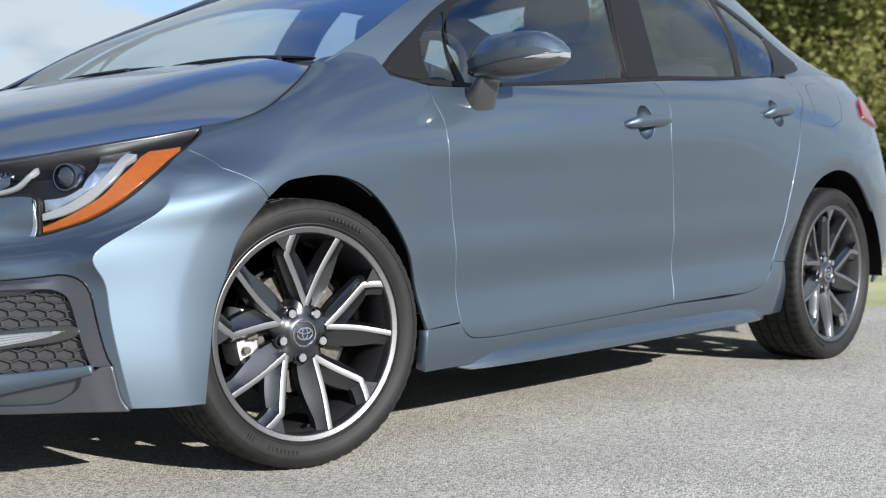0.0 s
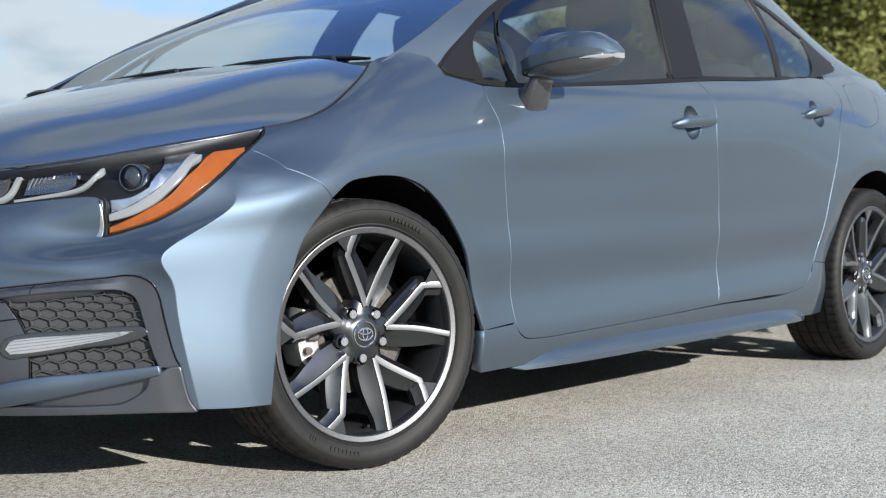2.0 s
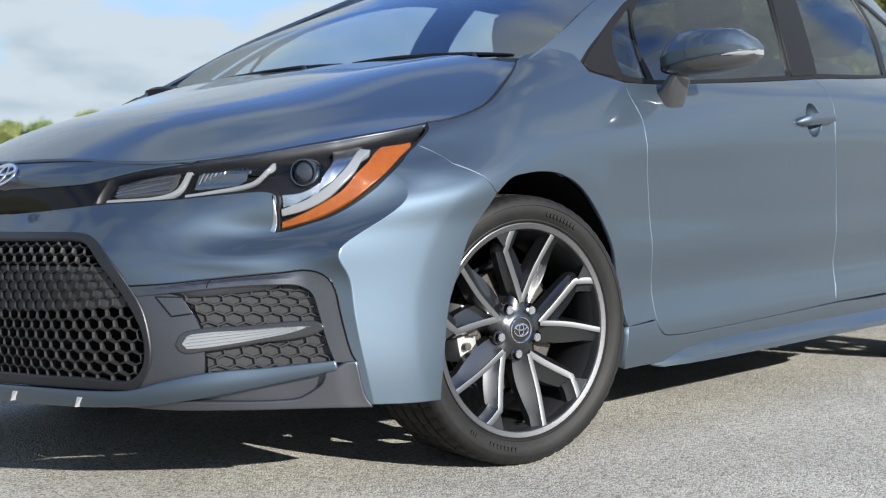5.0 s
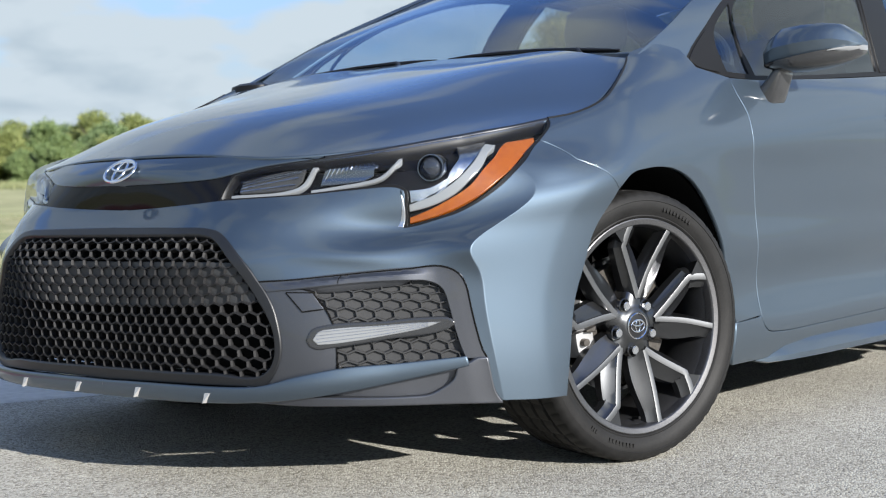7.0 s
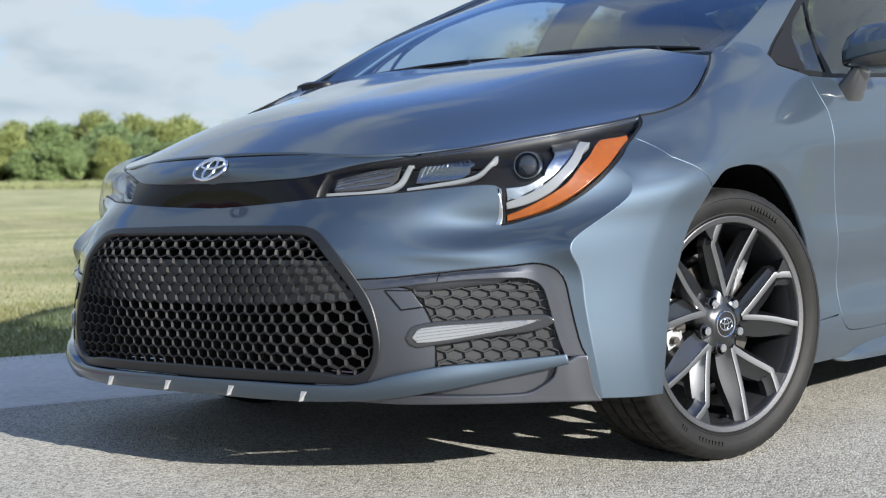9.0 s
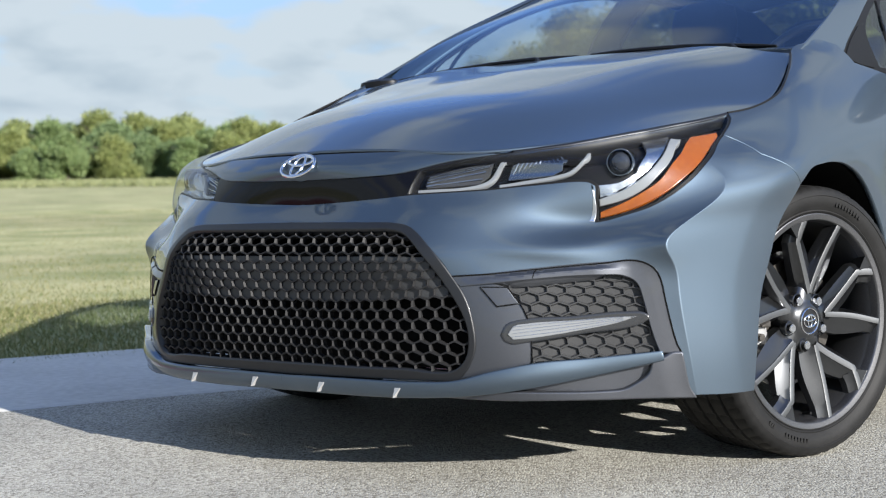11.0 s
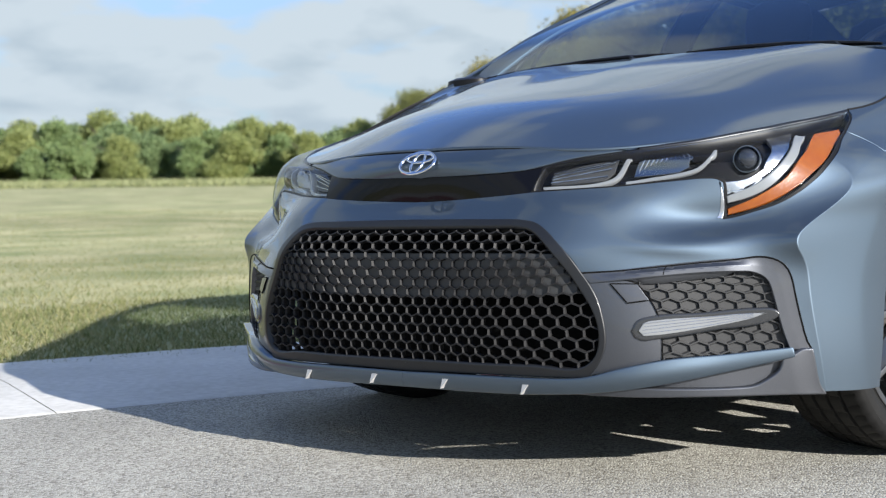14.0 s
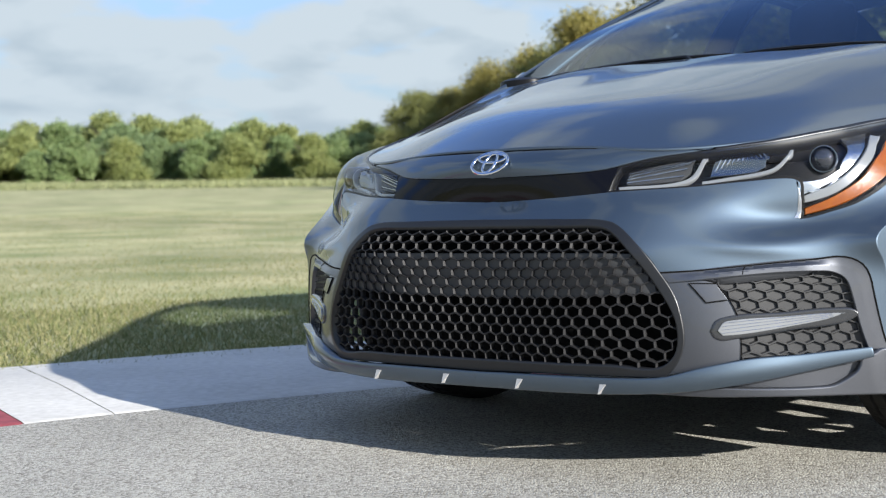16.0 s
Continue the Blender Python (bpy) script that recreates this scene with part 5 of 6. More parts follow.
sheet("windscreen", [[(.345, 0, .985), (.335, .35, .982), (.312, .58, .972), (.292, .695, .963)], [(.62, 0, 1.135), (.605, .35, 1.130), (.575, .56, 1.115), (.535, .655, 1.095)],
                              [(.95, 0, 1.275), (.935, .34, 1.268), (.90, .52, 1.245), (.86, .600, 1.222)], [(1.24, 0, 1.375), (1.225, .32, 1.366), (1.19, .49, 1.350), (1.15, .570, 1.338)]], SCREEN, car,
               [0.0, 0.35, 0.59, 0.70], [0.0, 0.31, 0.67, 0.98], label="tinted windscreen")
sheet("roof", [[(1.24, 0, 1.378), (1.225, .32, 1.369), (1.19, .49, 1.353), (1.15, .578, 1.340)], [(1.75, 0, 1.432), (1.75, .32, 1.425), (1.75, .50, 1.408), (1.75, .588, 1.394)],
               [(2.55, 0, 1.375), (2.52, .32, 1.366), (2.47, .48, 1.348), (2.42, .572, 1.328)]], PAINT, car, [0.0, 0.32, 0.49, 0.58], [0.0, 0.52, 1.3], label="painted roof panel")
sheet("rear_screen", [[(2.56, 0, 1.372), (2.53, .32, 1.362), (2.48, .46, 1.346), (2.43, .560, 1.325)], [(2.88, 0, 1.225), (2.86, .32, 1.215), (2.84, .46, 1.20), (2.80, .57, 1.19)],
                              [(3.20, 0, 1.07), (3.20, .32, 1.065), (3.18, .46, 1.06), (3.12, .61, 1.055)]], GLASS, car, [0.0, 0.32, 0.46, 0.57], [0.0, 0.36, 0.72])
sheet("boot_lid", [[(3.20, 0, 1.067), (3.20, .32, 1.062), (3.17, .50, 1.050), (3.10, .648, 1.036)], [(3.42, 0, 1.062), (3.42, .32, 1.056), (3.42, .46, 1.048), (3.44, .575, 1.032)],
                   [(3.58, 0, 1.03), (3.57, .25, 1.03), (3.55, .40, 1.03), (3.50, .54, 1.029)]], PAINT, car, [0.0, 0.32, 0.50, 0.62], [0.0, 0.22, 0.38])

# cowl and wipers
rings = [[(x, y, z - 0.05 * (y / 0.7) ** 2 * 0.7) for x, z in ((0.20, 0.955), (0.27, 0.958), (0.33, 0.972), (0.37, 0.985), (0.40, 0.93), (0.20, 0.90))] for y in np.linspace(-0.70, 0.70, 15)]
part("cowl", loft(rings), PLASTIC, car, "black plastic cowl under the windscreen")
for y0, y1, yp in ((-0.02, -0.60, -0.52), (0.62, 0.02, 0.10)):
    wiper = thing("wiper", "", "")
    wiper.parent = car

    def rest(y, up):
        k = abs(y) / 0.7
        return Vector((0.355 - 0.05 * k * k, y, 0.990 - 0.020 * k * k + up))

    ys = np.linspace(y0, y1, 9)
    part("blade", tube([rest(y, 0.002 + 0.004 * math.sin(math.pi * i / 8)) for i, y in enumerate(ys)], [0.003, 0.006, 0.0075, 0.008, 0.0085, 0.008, 0.0075, 0.006, 0.003], 8), PLASTIC, wiper)
    part("arm", tube([rest(yp, -0.02) + Vector((-0.05, 0, 0)), rest(yp * 0.8 + (y0 + y1) / 2 * 0.2, 0.004) + Vector((-0.02, 0, 0)), rest((y0 + y1) / 2, 0.010)], [0.009, 0.007, 0.005], 8), PLASTIC, wiper)
part("cowl_cover", loft([[(0.285 + 0.05 * k * math.cos(a), 0.665 + 0.07 * k * math.sin(a), 0.955 + h) for a in (2 * math.pi * i / 16 for i in range(16))] for k, h in ((1, 0), (0.95, 0.018), (0.6, 0.026), (0.1, 0.028))]), PLASTIC, car)

# ---- cabin ----
rings = [[(x, y, z) for x, z in ((0.35, 0.93), (0.46, 0.985), (0.66, 0.985), (0.80, 0.955), (0.86, 0.90), (0.84, 0.70), (0.35, 0.70))] for y in np.linspace(-0.66, 0.66, 9)]
part("dashboard", loft(rings), CABIN, car, "dark dashboard")
part("steering_wheel", join(*[tube([Matrix.Rotation(radians(25), 4, "Y") @ Vector((0, 0.18 * math.sin(a), 0.18 * math.cos(a))) + Vector((0.98, -0.36, 0.93)) for a in np.linspace(0, 2 * math.pi, 33)], 0.014, 8),
                           box((0.05, 0.16, 0.10), (1.0, -0.36, 0.91), 0.02)]), CABIN, car)


def seat(x, y, wide, name):
    s = thing(name, "", "")
    s.parent = car
    rings = []
    for k, (dx, z, w, d) in enumerate(((0.0, 0.55, 0.9, 0.10), (0.06, 0.72, 1.0, 0.11), (0.15, 0.95, 0.97, 0.09), (0.20, 1.06, 0.80, 0.07), (0.22, 1.10, 0.5, 0.04))):
        rings.append([(x + dx + d * math.cos(a), y + wide * w * math.copysign(abs(math.sin(a)) ** 0.6, math.sin(a)), z) for a in (2 * math.pi * i / 20 for i in range(20))])
    part("backrest", loft(rings), SEAT, s)
    part("cushion", box((0.52, 2 * wide, 0.2), (x - 0.2, y, 0.5), 0.06), SEAT, s)
    for hy in ((0,) if wide < 0.4 else (-0.38, 0.38)):
        rings = []
        for z, k in ((1.10, 0.6), (1.14, 0.95), (1.20, 1.0), (1.26, 0.9), (1.285, 0.5)):
            rings.append([(x + 0.24 + 0.055 * k * math.cos(a), y + hy + 0.125 * k * math.copysign(abs(math.sin(a)) ** 0.6, math.sin(a)), z) for a in (2 * math.pi * i / 20 for i in range(20))])
        part("headrest", loft(rings), SEAT, s)


seat(1.45, -0.37, 0.25, "front_seat")
seat(1.45, 0.37, 0.25, "front_seat")
seat(2.35, 0.0, 0.58, "rear_seat")
part("cabin_floor", box((2.6, 1.45, 0.06), (1.55, 0, 0.35), 0.01), CABIN, car)
part("cabin_mirror", box((0.03, 0.24, 0.07), (0.98, 0, 1.24), 0.02), CABIN, car)
for s in (-1, 1):
    rings = [[(x, s * w, z) for w, z in ((0.70, 0.40), (0.72, 0.80), (0.725, 0.90), (0.66, 0.93), (0.62, 0.85), (0.62, 0.40))] for x in np.linspace(0.5, 2.75, 8)]
    part("door_card", loft(rings), CABIN, car)
# underbody and inner shell, which stop the light
part("underbody", box((3.7, 1.26, 0.05), (1.47, 0, 0.24), 0.01), DARK, car)
part("engine_bay", box((0.72, 1.0, 0.50), (0.0, 0, 0.50), 0.02), DARK, car)
part("boot_floor", box((0.9, 1.1, 0.5), (3.0, 0, 0.65), 0.02), DARK, car)
panel("inner_shell", BODY, [(1.92, 0.03), (3.77, 0.03), (3.68, 0.2), (3.75, 0.40), (3.9, 0.52), (4.08, 0.60), (2.0, 0.60), (1.93, 0.4)], DARK, car, "LR", off=-0.035, step=0.06)

# the road falls to the far side, and the body leans with it
def lean(ob):
    co = np.empty(3 * len(ob.data.vertices))
    ob.data.vertices.foreach_get("co", co)
    y = co[1::3]
    co[2::3] -= 0.0225 * (y + np.sqrt(y * y + 0.04))
    co[1::3] = np.where(y > 0, 1.042 * y, y)  # the far half is a little wider
    ob.data.vertices.foreach_set("co", co)
    ob.data.update()


for o in car.children_recursive:
    if o.type == "MESH":
        lean(o)


# ---- wheels ----
def polar(r, deg, y):
    a = radians(deg)
    return Vector((r * math.sin(a), y, r * math.cos(a)))


def spoke(path, face=0.0066, flank_out=0.022, flank_in=0.008):
    """A spoke along (radius, degrees) points: bright face, dark flanks. The face lies towards -y."""
    line = [polar(r * 0.2375, d, 0) for r, d in path]
    pts = smooth_line([(p.x, p.z) for p in line], 0.012, False, corner=20)
    bm = bmesh.new()
    rings = []
    n = len(pts)
    for i, p in enumerate(pts):
        a, b = pts[max(i - 1, 0)], pts[min(i + 1, n - 1)]
        d = (b - a) / np.linalg.norm(b - a)
        o = np.array([d[1], -d[0]])
        r = np.linalg.norm(p)
        k = min(max((r - 0.06) / 0.165, 0), 1)
        y = -(0.078 + 0.022 * k ** 1.3)
        deep = 0.040 - 0.012 * k
        g = flank_out * (0.7 + 0.5 * math.sin(math.pi * min(k + 0.15, 1)))
        h = flank_in * (0.75 + 0.4 * math.sin(math.pi * min(k + 0.1, 1)))
        prof = [(p - o * (face + h + 0.004), y + deep), (p - o * (face + h), y + 0.52 * deep), (p - o * (face + 0.80 * h), y + 0.44 * deep), (p - o * (face + 0.40 * h), y + 0.28 * deep), (p - o * (face + 0.0014), y + 0.0022), (p - o * (face + 0.0004), y + 0.0003), (p - o * (face - 0.0004), y),
                (p + o * (face - 0.0004), y), (p + o * (face + 0.0004), y + 0.0003), (p + o * (face + 0.0014), y + 0.0022), (p + o * (face + 0.40 * g), y + 0.28 * deep), (p + o * (face + 0.80 * g), y + 0.44 * deep), (p + o * (face + g), y + 0.52 * deep), (p + o * (face + g + 0.004), y + deep)]
        rings.append([bm.verts.new((q[0], yy, q[1])) for q, yy in prof])
    for a, b in zip(rings, rings[1:]):
        for i in range(len(prof) - 1):
            f = bm.faces.new((a[i], b[i], b[i + 1], a[i + 1]))
            f.material_index = 1 if 5 <= i <= 7 else 0
    bmesh.ops.recalc_face_normals(bm, faces=bm.faces)
    return bm


def tyre_mesh():
    # outer side is -y
    half = [(0.078, 0.232), (0.092, 0.236), (0.1015, 0.243), (0.1045, 0.247), (0.1035, 0.250), (0.110, 0.262), (0.1135, 0.276), (0.1120, 0.288), (0.1135, 0.2895), (0.1105, 0.300), (0.106, 0.307), (0.098, 0.3135)]
    tread = [(-0.098, 0.3135), (-0.090, 0.3155), (-0.066, 0.3172), (-0.064, 0.3105), (-0.056, 0.3105), (-0.054, 0.3176), (-0.026, 0.3180), (-0.024, 0.311), (-0.016, 0.311), (-0.014, 0.3181)]
    prof = [(-y, r) for y, r in half] + tread[1:] + [(-y, r) for y, r in tread[::-1]][:-1] + [(y, r) for y, r in half[::-1]]
    prof = [(y, 0.232 + (r - 0.232) * 0.805) for y, r in prof]
    turns = 240
    bm = bmesh.new()
    rings = []
    for k in range(turns):
        a = 2 * math.pi * k / turns
        ring = []
        for y, r in prof:
            if r > 0.2915 and abs(y) > 0.067 and k % 4 == 0:
                r -= 0.0022 if abs(y) > 0.095 else 0.0055
            if r > 0.2988 and abs(y) < 0.06 and k % 6 == 3:
                r -= 0.004
            aa = a + (0.018 * (abs(y) - 0.07) / 0.03 if abs(y) > 0.07 and r > 0.285 else 0)
            ring.append(bm.verts.new((r * math.sin(aa), y, r * math.cos(aa))))
        rings.append(ring)
    for k in range(turns):
        a, b = rings[k], rings[(k + 1) % turns]
        for i in range(len(prof) - 1):
            bm.faces.new((a[i], b[i], b[i + 1], a[i + 1]))
    bmesh.ops.recalc_face_normals(bm, faces=bm.faces)
    return bm


def letter_bars(bm, at_deg, count, r0=0.258, r1=0.267, wide=1.1, gap=0.55):
    """Raised plain bars on the tyre's wall, in place of its writing."""
    for k in range(count):
        d = at_deg + k * (wide + gap)
        c = [polar(r, e, -0.1142 - 0.0006) for r, e in ((r0, d), (r1, d), (r1, d + wide), (r0, d + wide))]
        v = [bm.verts.new(p) for p in c] + [bm.verts.new(p + Vector((0, 0.004, 0))) for p in c]
        for f in ((0, 1, 2, 3), (0, 4, 5, 1), (1, 5, 6, 2), (2, 6, 7, 3), (3, 7, 4, 0)):
            bm.faces.new([v[i] for i in f])


def wheel(name, label):
    w = thing(name, "", "")
    w.parent = car
    tagged(w, label)
    bm = tyre_mesh()
    part("tyre", bm, RUBBER, w, sharp=35)
    for at_deg in [188 + 2.3 * k for k in range(8)] + [12 + 2.3 * k for k in range(9)] + [214, 215.6, 217.2]:
        bm = bmesh.new()
        letter_bars(bm, at_deg, 1)
        bmesh.ops.recalc_face_normals(bm, faces=bm.faces)
        part("sidewall_mark", bm, RUBBER, w, smooth=False)
    part("rim_lip", revolve([(-0.080, 0.2180), (-0.096, 0.2215), (-0.0995, 0.2225), (-0.1015, 0.2245), (-0.1035, 0.2325), (-0.1040, 0.2350), (-0.1030, 0.2370), (-0.098, 0.2385), (-0.085, 0.2380)], 120), RIM_ALLOY, w, "machined rim edge", sharp=30)
    part("barrel", revolve([(-0.094, 0.2245), (-0.075, 0.216), (-0.03, 0.206), (0.06, 0.204), (0.09, 0.222), (0.095, 0.236)], 96), BARREL, w)
    for k in range(5):
        base = 72 * k
        part("spoke", spoke([(0.262, base + 8), (0.45, base - 6), (0.77, base - 15), (0.86, base - 11.5), (0.965, base - 7.5)], 0.0066, 0.026, 0.011), [DARK_ALLOY, ALLOY], w, sharp=25)
        part("spoke", spoke([(0.262, base + 8), (0.60, base + 17), (0.965, base + 22)], 0.0056, 0.032, 0.005), [DARK_ALLOY, ALLOY], w, sharp=25)
        # foot of the kinked spoke at the rim
        c = [polar(0.2375 * r, base + d, y) for r, d, y in ((0.80, -15.5, -0.094), (0.955, -20.5, -0.098), (0.955, -9, -0.098), (0.86, -12.5, -0.096))]
        bm = bmesh.new()
        v = [bm.verts.new(p) for p in c] + [bm.verts.new(p + Vector((0, 0.03, 0))) for p in c]
        for f in ((0, 1, 2, 3), (0, 4, 5, 1), (1, 5, 6, 2), (2, 6, 7, 3), (3, 7, 4, 0)):
            bm.faces.new([v[i] for i in f])
        bmesh.ops.recalc_face_normals(bm, faces=bm.faces)
        part("spoke_foot", bm, DARK_ALLOY, w, smooth=False)
        p = polar(0.0535, base + 40, 0)
        bm = revolve([(-0.058, 0.0165), (-0.074, 0.0165), (-0.076, 0.0145), (-0.062, 0.0125)], 24)
        bmesh.ops.translate(bm, vec=p, verts=bm.verts)
        part("nut_well", bm, DARK_ALLOY, w)
        bm = bmesh.new()
        bmesh.ops.create_cone(bm, cap_ends=True, segments=6, radius1=0.0105, radius2=0.0105, depth=0.022)
        bmesh.ops.bevel(bm, geom=bm.edges[:], offset=0.0018, segments=2, affect="EDGES")
        bmesh.ops.rotate(bm, matrix=Matrix.Rotation(radians(90), 3, "X"), verts=bm.verts)
        bmesh.ops.translate(bm, vec=p + Vector((0, -0.073, 0)), verts=bm.verts)
        part("wheel_nut", bm, CHROME, w, sharp=25)
    rings = []
    for y, r, amp, dip in ((-0.030, 0.084, 0.26, 0.0), (-0.052, 0.080, 0.24, 0.004), (-0.066, 0.073, 0.20, 0.006), (-0.0735, 0.063, 0.12, 0.006), (-0.0765, 0.050, 0.04, 0.004), (-0.0785, 0.040, 0.0, 0.001), (-0.084, 0.034, 0.0, 0.0), (-0.084, 0.0295, 0.0, 0.0), (-0.076, 0.0285, 0.0, 0.0)):
        rings.append([polar(r * (1 + amp * math.cos(5 * (a - radians(5)))), math.degrees(a), y + dip * (0.5 - 0.5 * math.cos(5 * (a - radians(5))))) for a in (2 * math.pi * i / 100 for i in range(100))])
    part("hub", loft(rings, True, False), DARK_ALLOY, w, sharp=50)
    part("cap_ring", revolve([(-0.080, 0.0300), (-0.0860, 0.0295), (-0.0875, 0.0280), (-0.0862, 0.0265), (-0.083, 0.026)], 48), CHROME, w)
    part("centre_cap", revolve([(-0.083, 0.0268), (-0.0845, 0.018), (-0.085, 0.0004)], 40), BLACK, w)
    rings = []
    for rx, rz, cz in ((0.0195, 0.0135, 0.0), (0.0065, 0.0125, 0.0), (0.0155, 0.006, 0.006)):
        rings.append(tube([Vector((rx * math.sin(a), -0.0862, cz + rz * math.cos(a))) for a in np.linspace(0, 2 * math.pi, 33)], 0.0015, 6))
    part("cap_rings", join(*rings), CHROME, w)
    bm = tube([polar(0.205, 178, -0.083), polar(0.208, 178, -0.060)], 0.0035, 8)
    part("valve", bm, PLASTIC, w)
    for o in w.children:
        k = 1.030 if o.name.startswith(("tyre", "sidewall")) else 1.038
        o.data.transform(Matrix.Diagonal((k, 1, k, 1)))
    return w


WHEEL_LABEL = "five-twin-spoke alloy wheel with machined faces and black tyre"
wheel_a = wheel("wheel", WHEEL_LABEL)
wheel_a.matrix_basis = pose(0.057, -0.744, 0.3225, 0, 0, -14)


def wheel_copy(m, flip=False):
    made = {}
    for o in (wheel_a, *wheel_a.children_recursive):
        made[o] = o.copy()
        scene.collection.objects.link(made[o])
        made[o].parent = made.get(o.parent, o.parent)
    made[wheel_a].matrix_basis = m
    return made[wheel_a]


wheel_copy(pose(2.70, -0.765, 0.302) @ pose(0, 0, 0, 0, 11, 0))
wheel_copy(pose(0.057, 0.744, 0.3225, 0, 0, 166))
wheel_copy(pose(2.70, 0.765, 0.302, 0, 0, 180))

for cx, steer in ((0.057, -14), (2.70, 0)):
    for s in (-1, 1):
        m = pose(cx, s * (0.744 if cx < 1 else 0.765), 0.3225 if cx < 1 else 0.302, 0, 0, steer if s < 0 else steer + 180)
        brake = thing("brake", "", "")
        brake.parent = car
        brake.matrix_basis = m
        part("disc", revolve([(-0.020, 0.02), (-0.026, 0.072), (-0.030, 0.076), (-0.030, 0.140), (-0.008, 0.140), (-0.008, 0.02)], 64), STEEL, brake, "worn steel brake disc", sharp=30)
        if cx < 1:
            rings = []
            for k in range(9):
                a = 246 + 6.0 * k
                rings.append([polar(r, a, y) for r, y in ((0.105, -0.048), (0.128, -0.058), (0.158, -0.052), (0.165, -0.02), (0.16, 0.02), (0.105, 0.02))])
            part("caliper", loft(rings), CALIPER, brake, "silver brake caliper", sharp=35)
            part("caliper_pins", join(tube([polar(0.142, 258, -0.04), polar(0.142, 258, -0.068)], 0.009, 10), tube([polar(0.142, 284, -0.04), polar(0.142, 284, -0.068)], 0.009, 10), box((0.03, 0.02, 0.02), polar(0.125, 271, -0.058), 0.004)), STEEL, brake)
        part("backing_plate", revolve([(0.0, 0.02), (0.004, 0.155), (-0.012, 0.158), (-0.012, 0.150)], 48), DARK_ALLOY, brake)

# ---- ground ----
def rise(x):
    """The road falls by two centimetres along the car."""
    return 0.0130 - 0.0205 * min(max(x / 2.7, 0.0), 1.0)


def kerb_line(x):
    d = min(x - 0.135, 1.0)
    return 0.975 - 0.43 * d - 0.08 * d * d - 0.59 * max(x - 1.135, 0.0)


KERB_X = np.linspace(-14.0, 6.0, 81)


def kerb_pt(x, out, z):
    d = x - 0.135
    slope = max(min(-0.43 - 0.16 * d, 0.0), -0.59)
    n = Vector((-slope, 1, 0)).normalized()
    y = kerb_line(max(x, -2.3))
    return Vector((x, y, 0)) + n * out + Vector((0, 0, z + rise(x)))


ground = mesh_object("ground", [(-3000, -3000, -0.012), (3000, -3000, -0.012), (3000, 3000, -0.012), (-3000, 3000, -0.012)], [(0, 1, 2, 3)], TURF)
tagged(ground, "wide mown turf field, pale green and straw", "ground", kind="structure")
edge = [kerb_pt(x, 0.02, 0) for x in KERB_X]
verts, faces = [], []
for p in edge:
    verts += [(p.x, p.y + 1.45 * min(max((p.x - 1.75) / 0.25, 0.0), 1.0), rise(p.x)), (p.x, -60, rise(p.x))]
for x, y in ((14.0, 9.0), (60.0, 12.0)):
    verts += [(x, y, 0), (x, -60, 0)]
for k in range(len(verts) // 2 - 1):
    faces.append((2 * k, 2 * k + 1, 2 * k + 3, 2 * k + 2))
road = mesh_object("road", verts, faces, ASPHALT, smooth=False)
tagged(road, "coarse light grey asphalt with visible aggregate", "road", kind="structure")

kerb = thing("kerb", "flat pale concrete kerb with faded red blocks", "kerb", kind="structure")
joints = [-13.2, -11.0, -8.8, -6.75, -4.75, -2.9, -1.037, 0.50, 1.9]
for k, (a, b) in enumerate(zip(joints, joints[1:])):
    red = k % 2 == 1
    for part_a, part_b in (((a, (a + b) / 2), ((a + b) / 2, b)) if red else ((a, a + 0.162 * (b - a)), (a + 0.162 * (b - a), b))):
        xs = np.linspace(part_a + 0.0015, part_b - 0.0015, 8)
        rows = []
        for x in xs:
            rows.append([kerb_pt(x, o, z) + Vector((0.13 * o, 0, 0)) for o, z in ((0.0, -0.004), (0.012, 0.001), (0.04, 0.003), (0.60, 0.012), (1.14, 0.008), (1.168, 0.004), (1.172, -0.02))])
        part("block", loft(rows, False, False), RED_PAINT if red else CONCRETE, kerb, "faded red painted block" if red else "", sharp=30)

track = mesh_object("gravel_track", [(74.0, 75.0, -0.004), (66.0, 58.0, -0.004), (80.0, 40.0, -0.004), (90.0, 42.0, -0.004), (82.0, 60.0, -0.004)], [(0, 1, 2, 3, 4)], GRAVEL)
tagged(track, "pale gravel track across the far field", "track", kind="structure")

# ---- grass ----
rng = np.random.default_rng(5)


def blades(name, xy, height, width, mat, lean=0.6):
    n = len(xy)
    ang = rng.uniform(0, 2 * math.pi, n)
    h = height * rng.uniform(0.5, 1.3, n)
    w = width * rng.uniform(0.7, 1.3, n)
    tilt = rng.normal(0, lean, (n, 2)) * h[:, None]
    z0 = np.array([rise(q) for q in xy[:, 0]]) - 0.014
    dx, dy = np.cos(ang) * w / 2, np.sin(ang) * w / 2
    v = np.empty((n, 3, 3))
    v[:, 0] = np.stack([xy[:, 0] - dx, xy[:, 1] - dy, z0], 1)
    v[:, 1] = np.stack([xy[:, 0] + dx, xy[:, 1] + dy, z0], 1)
    v[:, 2] = np.stack([xy[:, 0] + tilt[:, 0], xy[:, 1] + tilt[:, 1], z0 + h], 1)
    return mesh_object(name, v.reshape(-1, 3), np.arange(3 * n).reshape(-1, 3), mat, smooth=False)


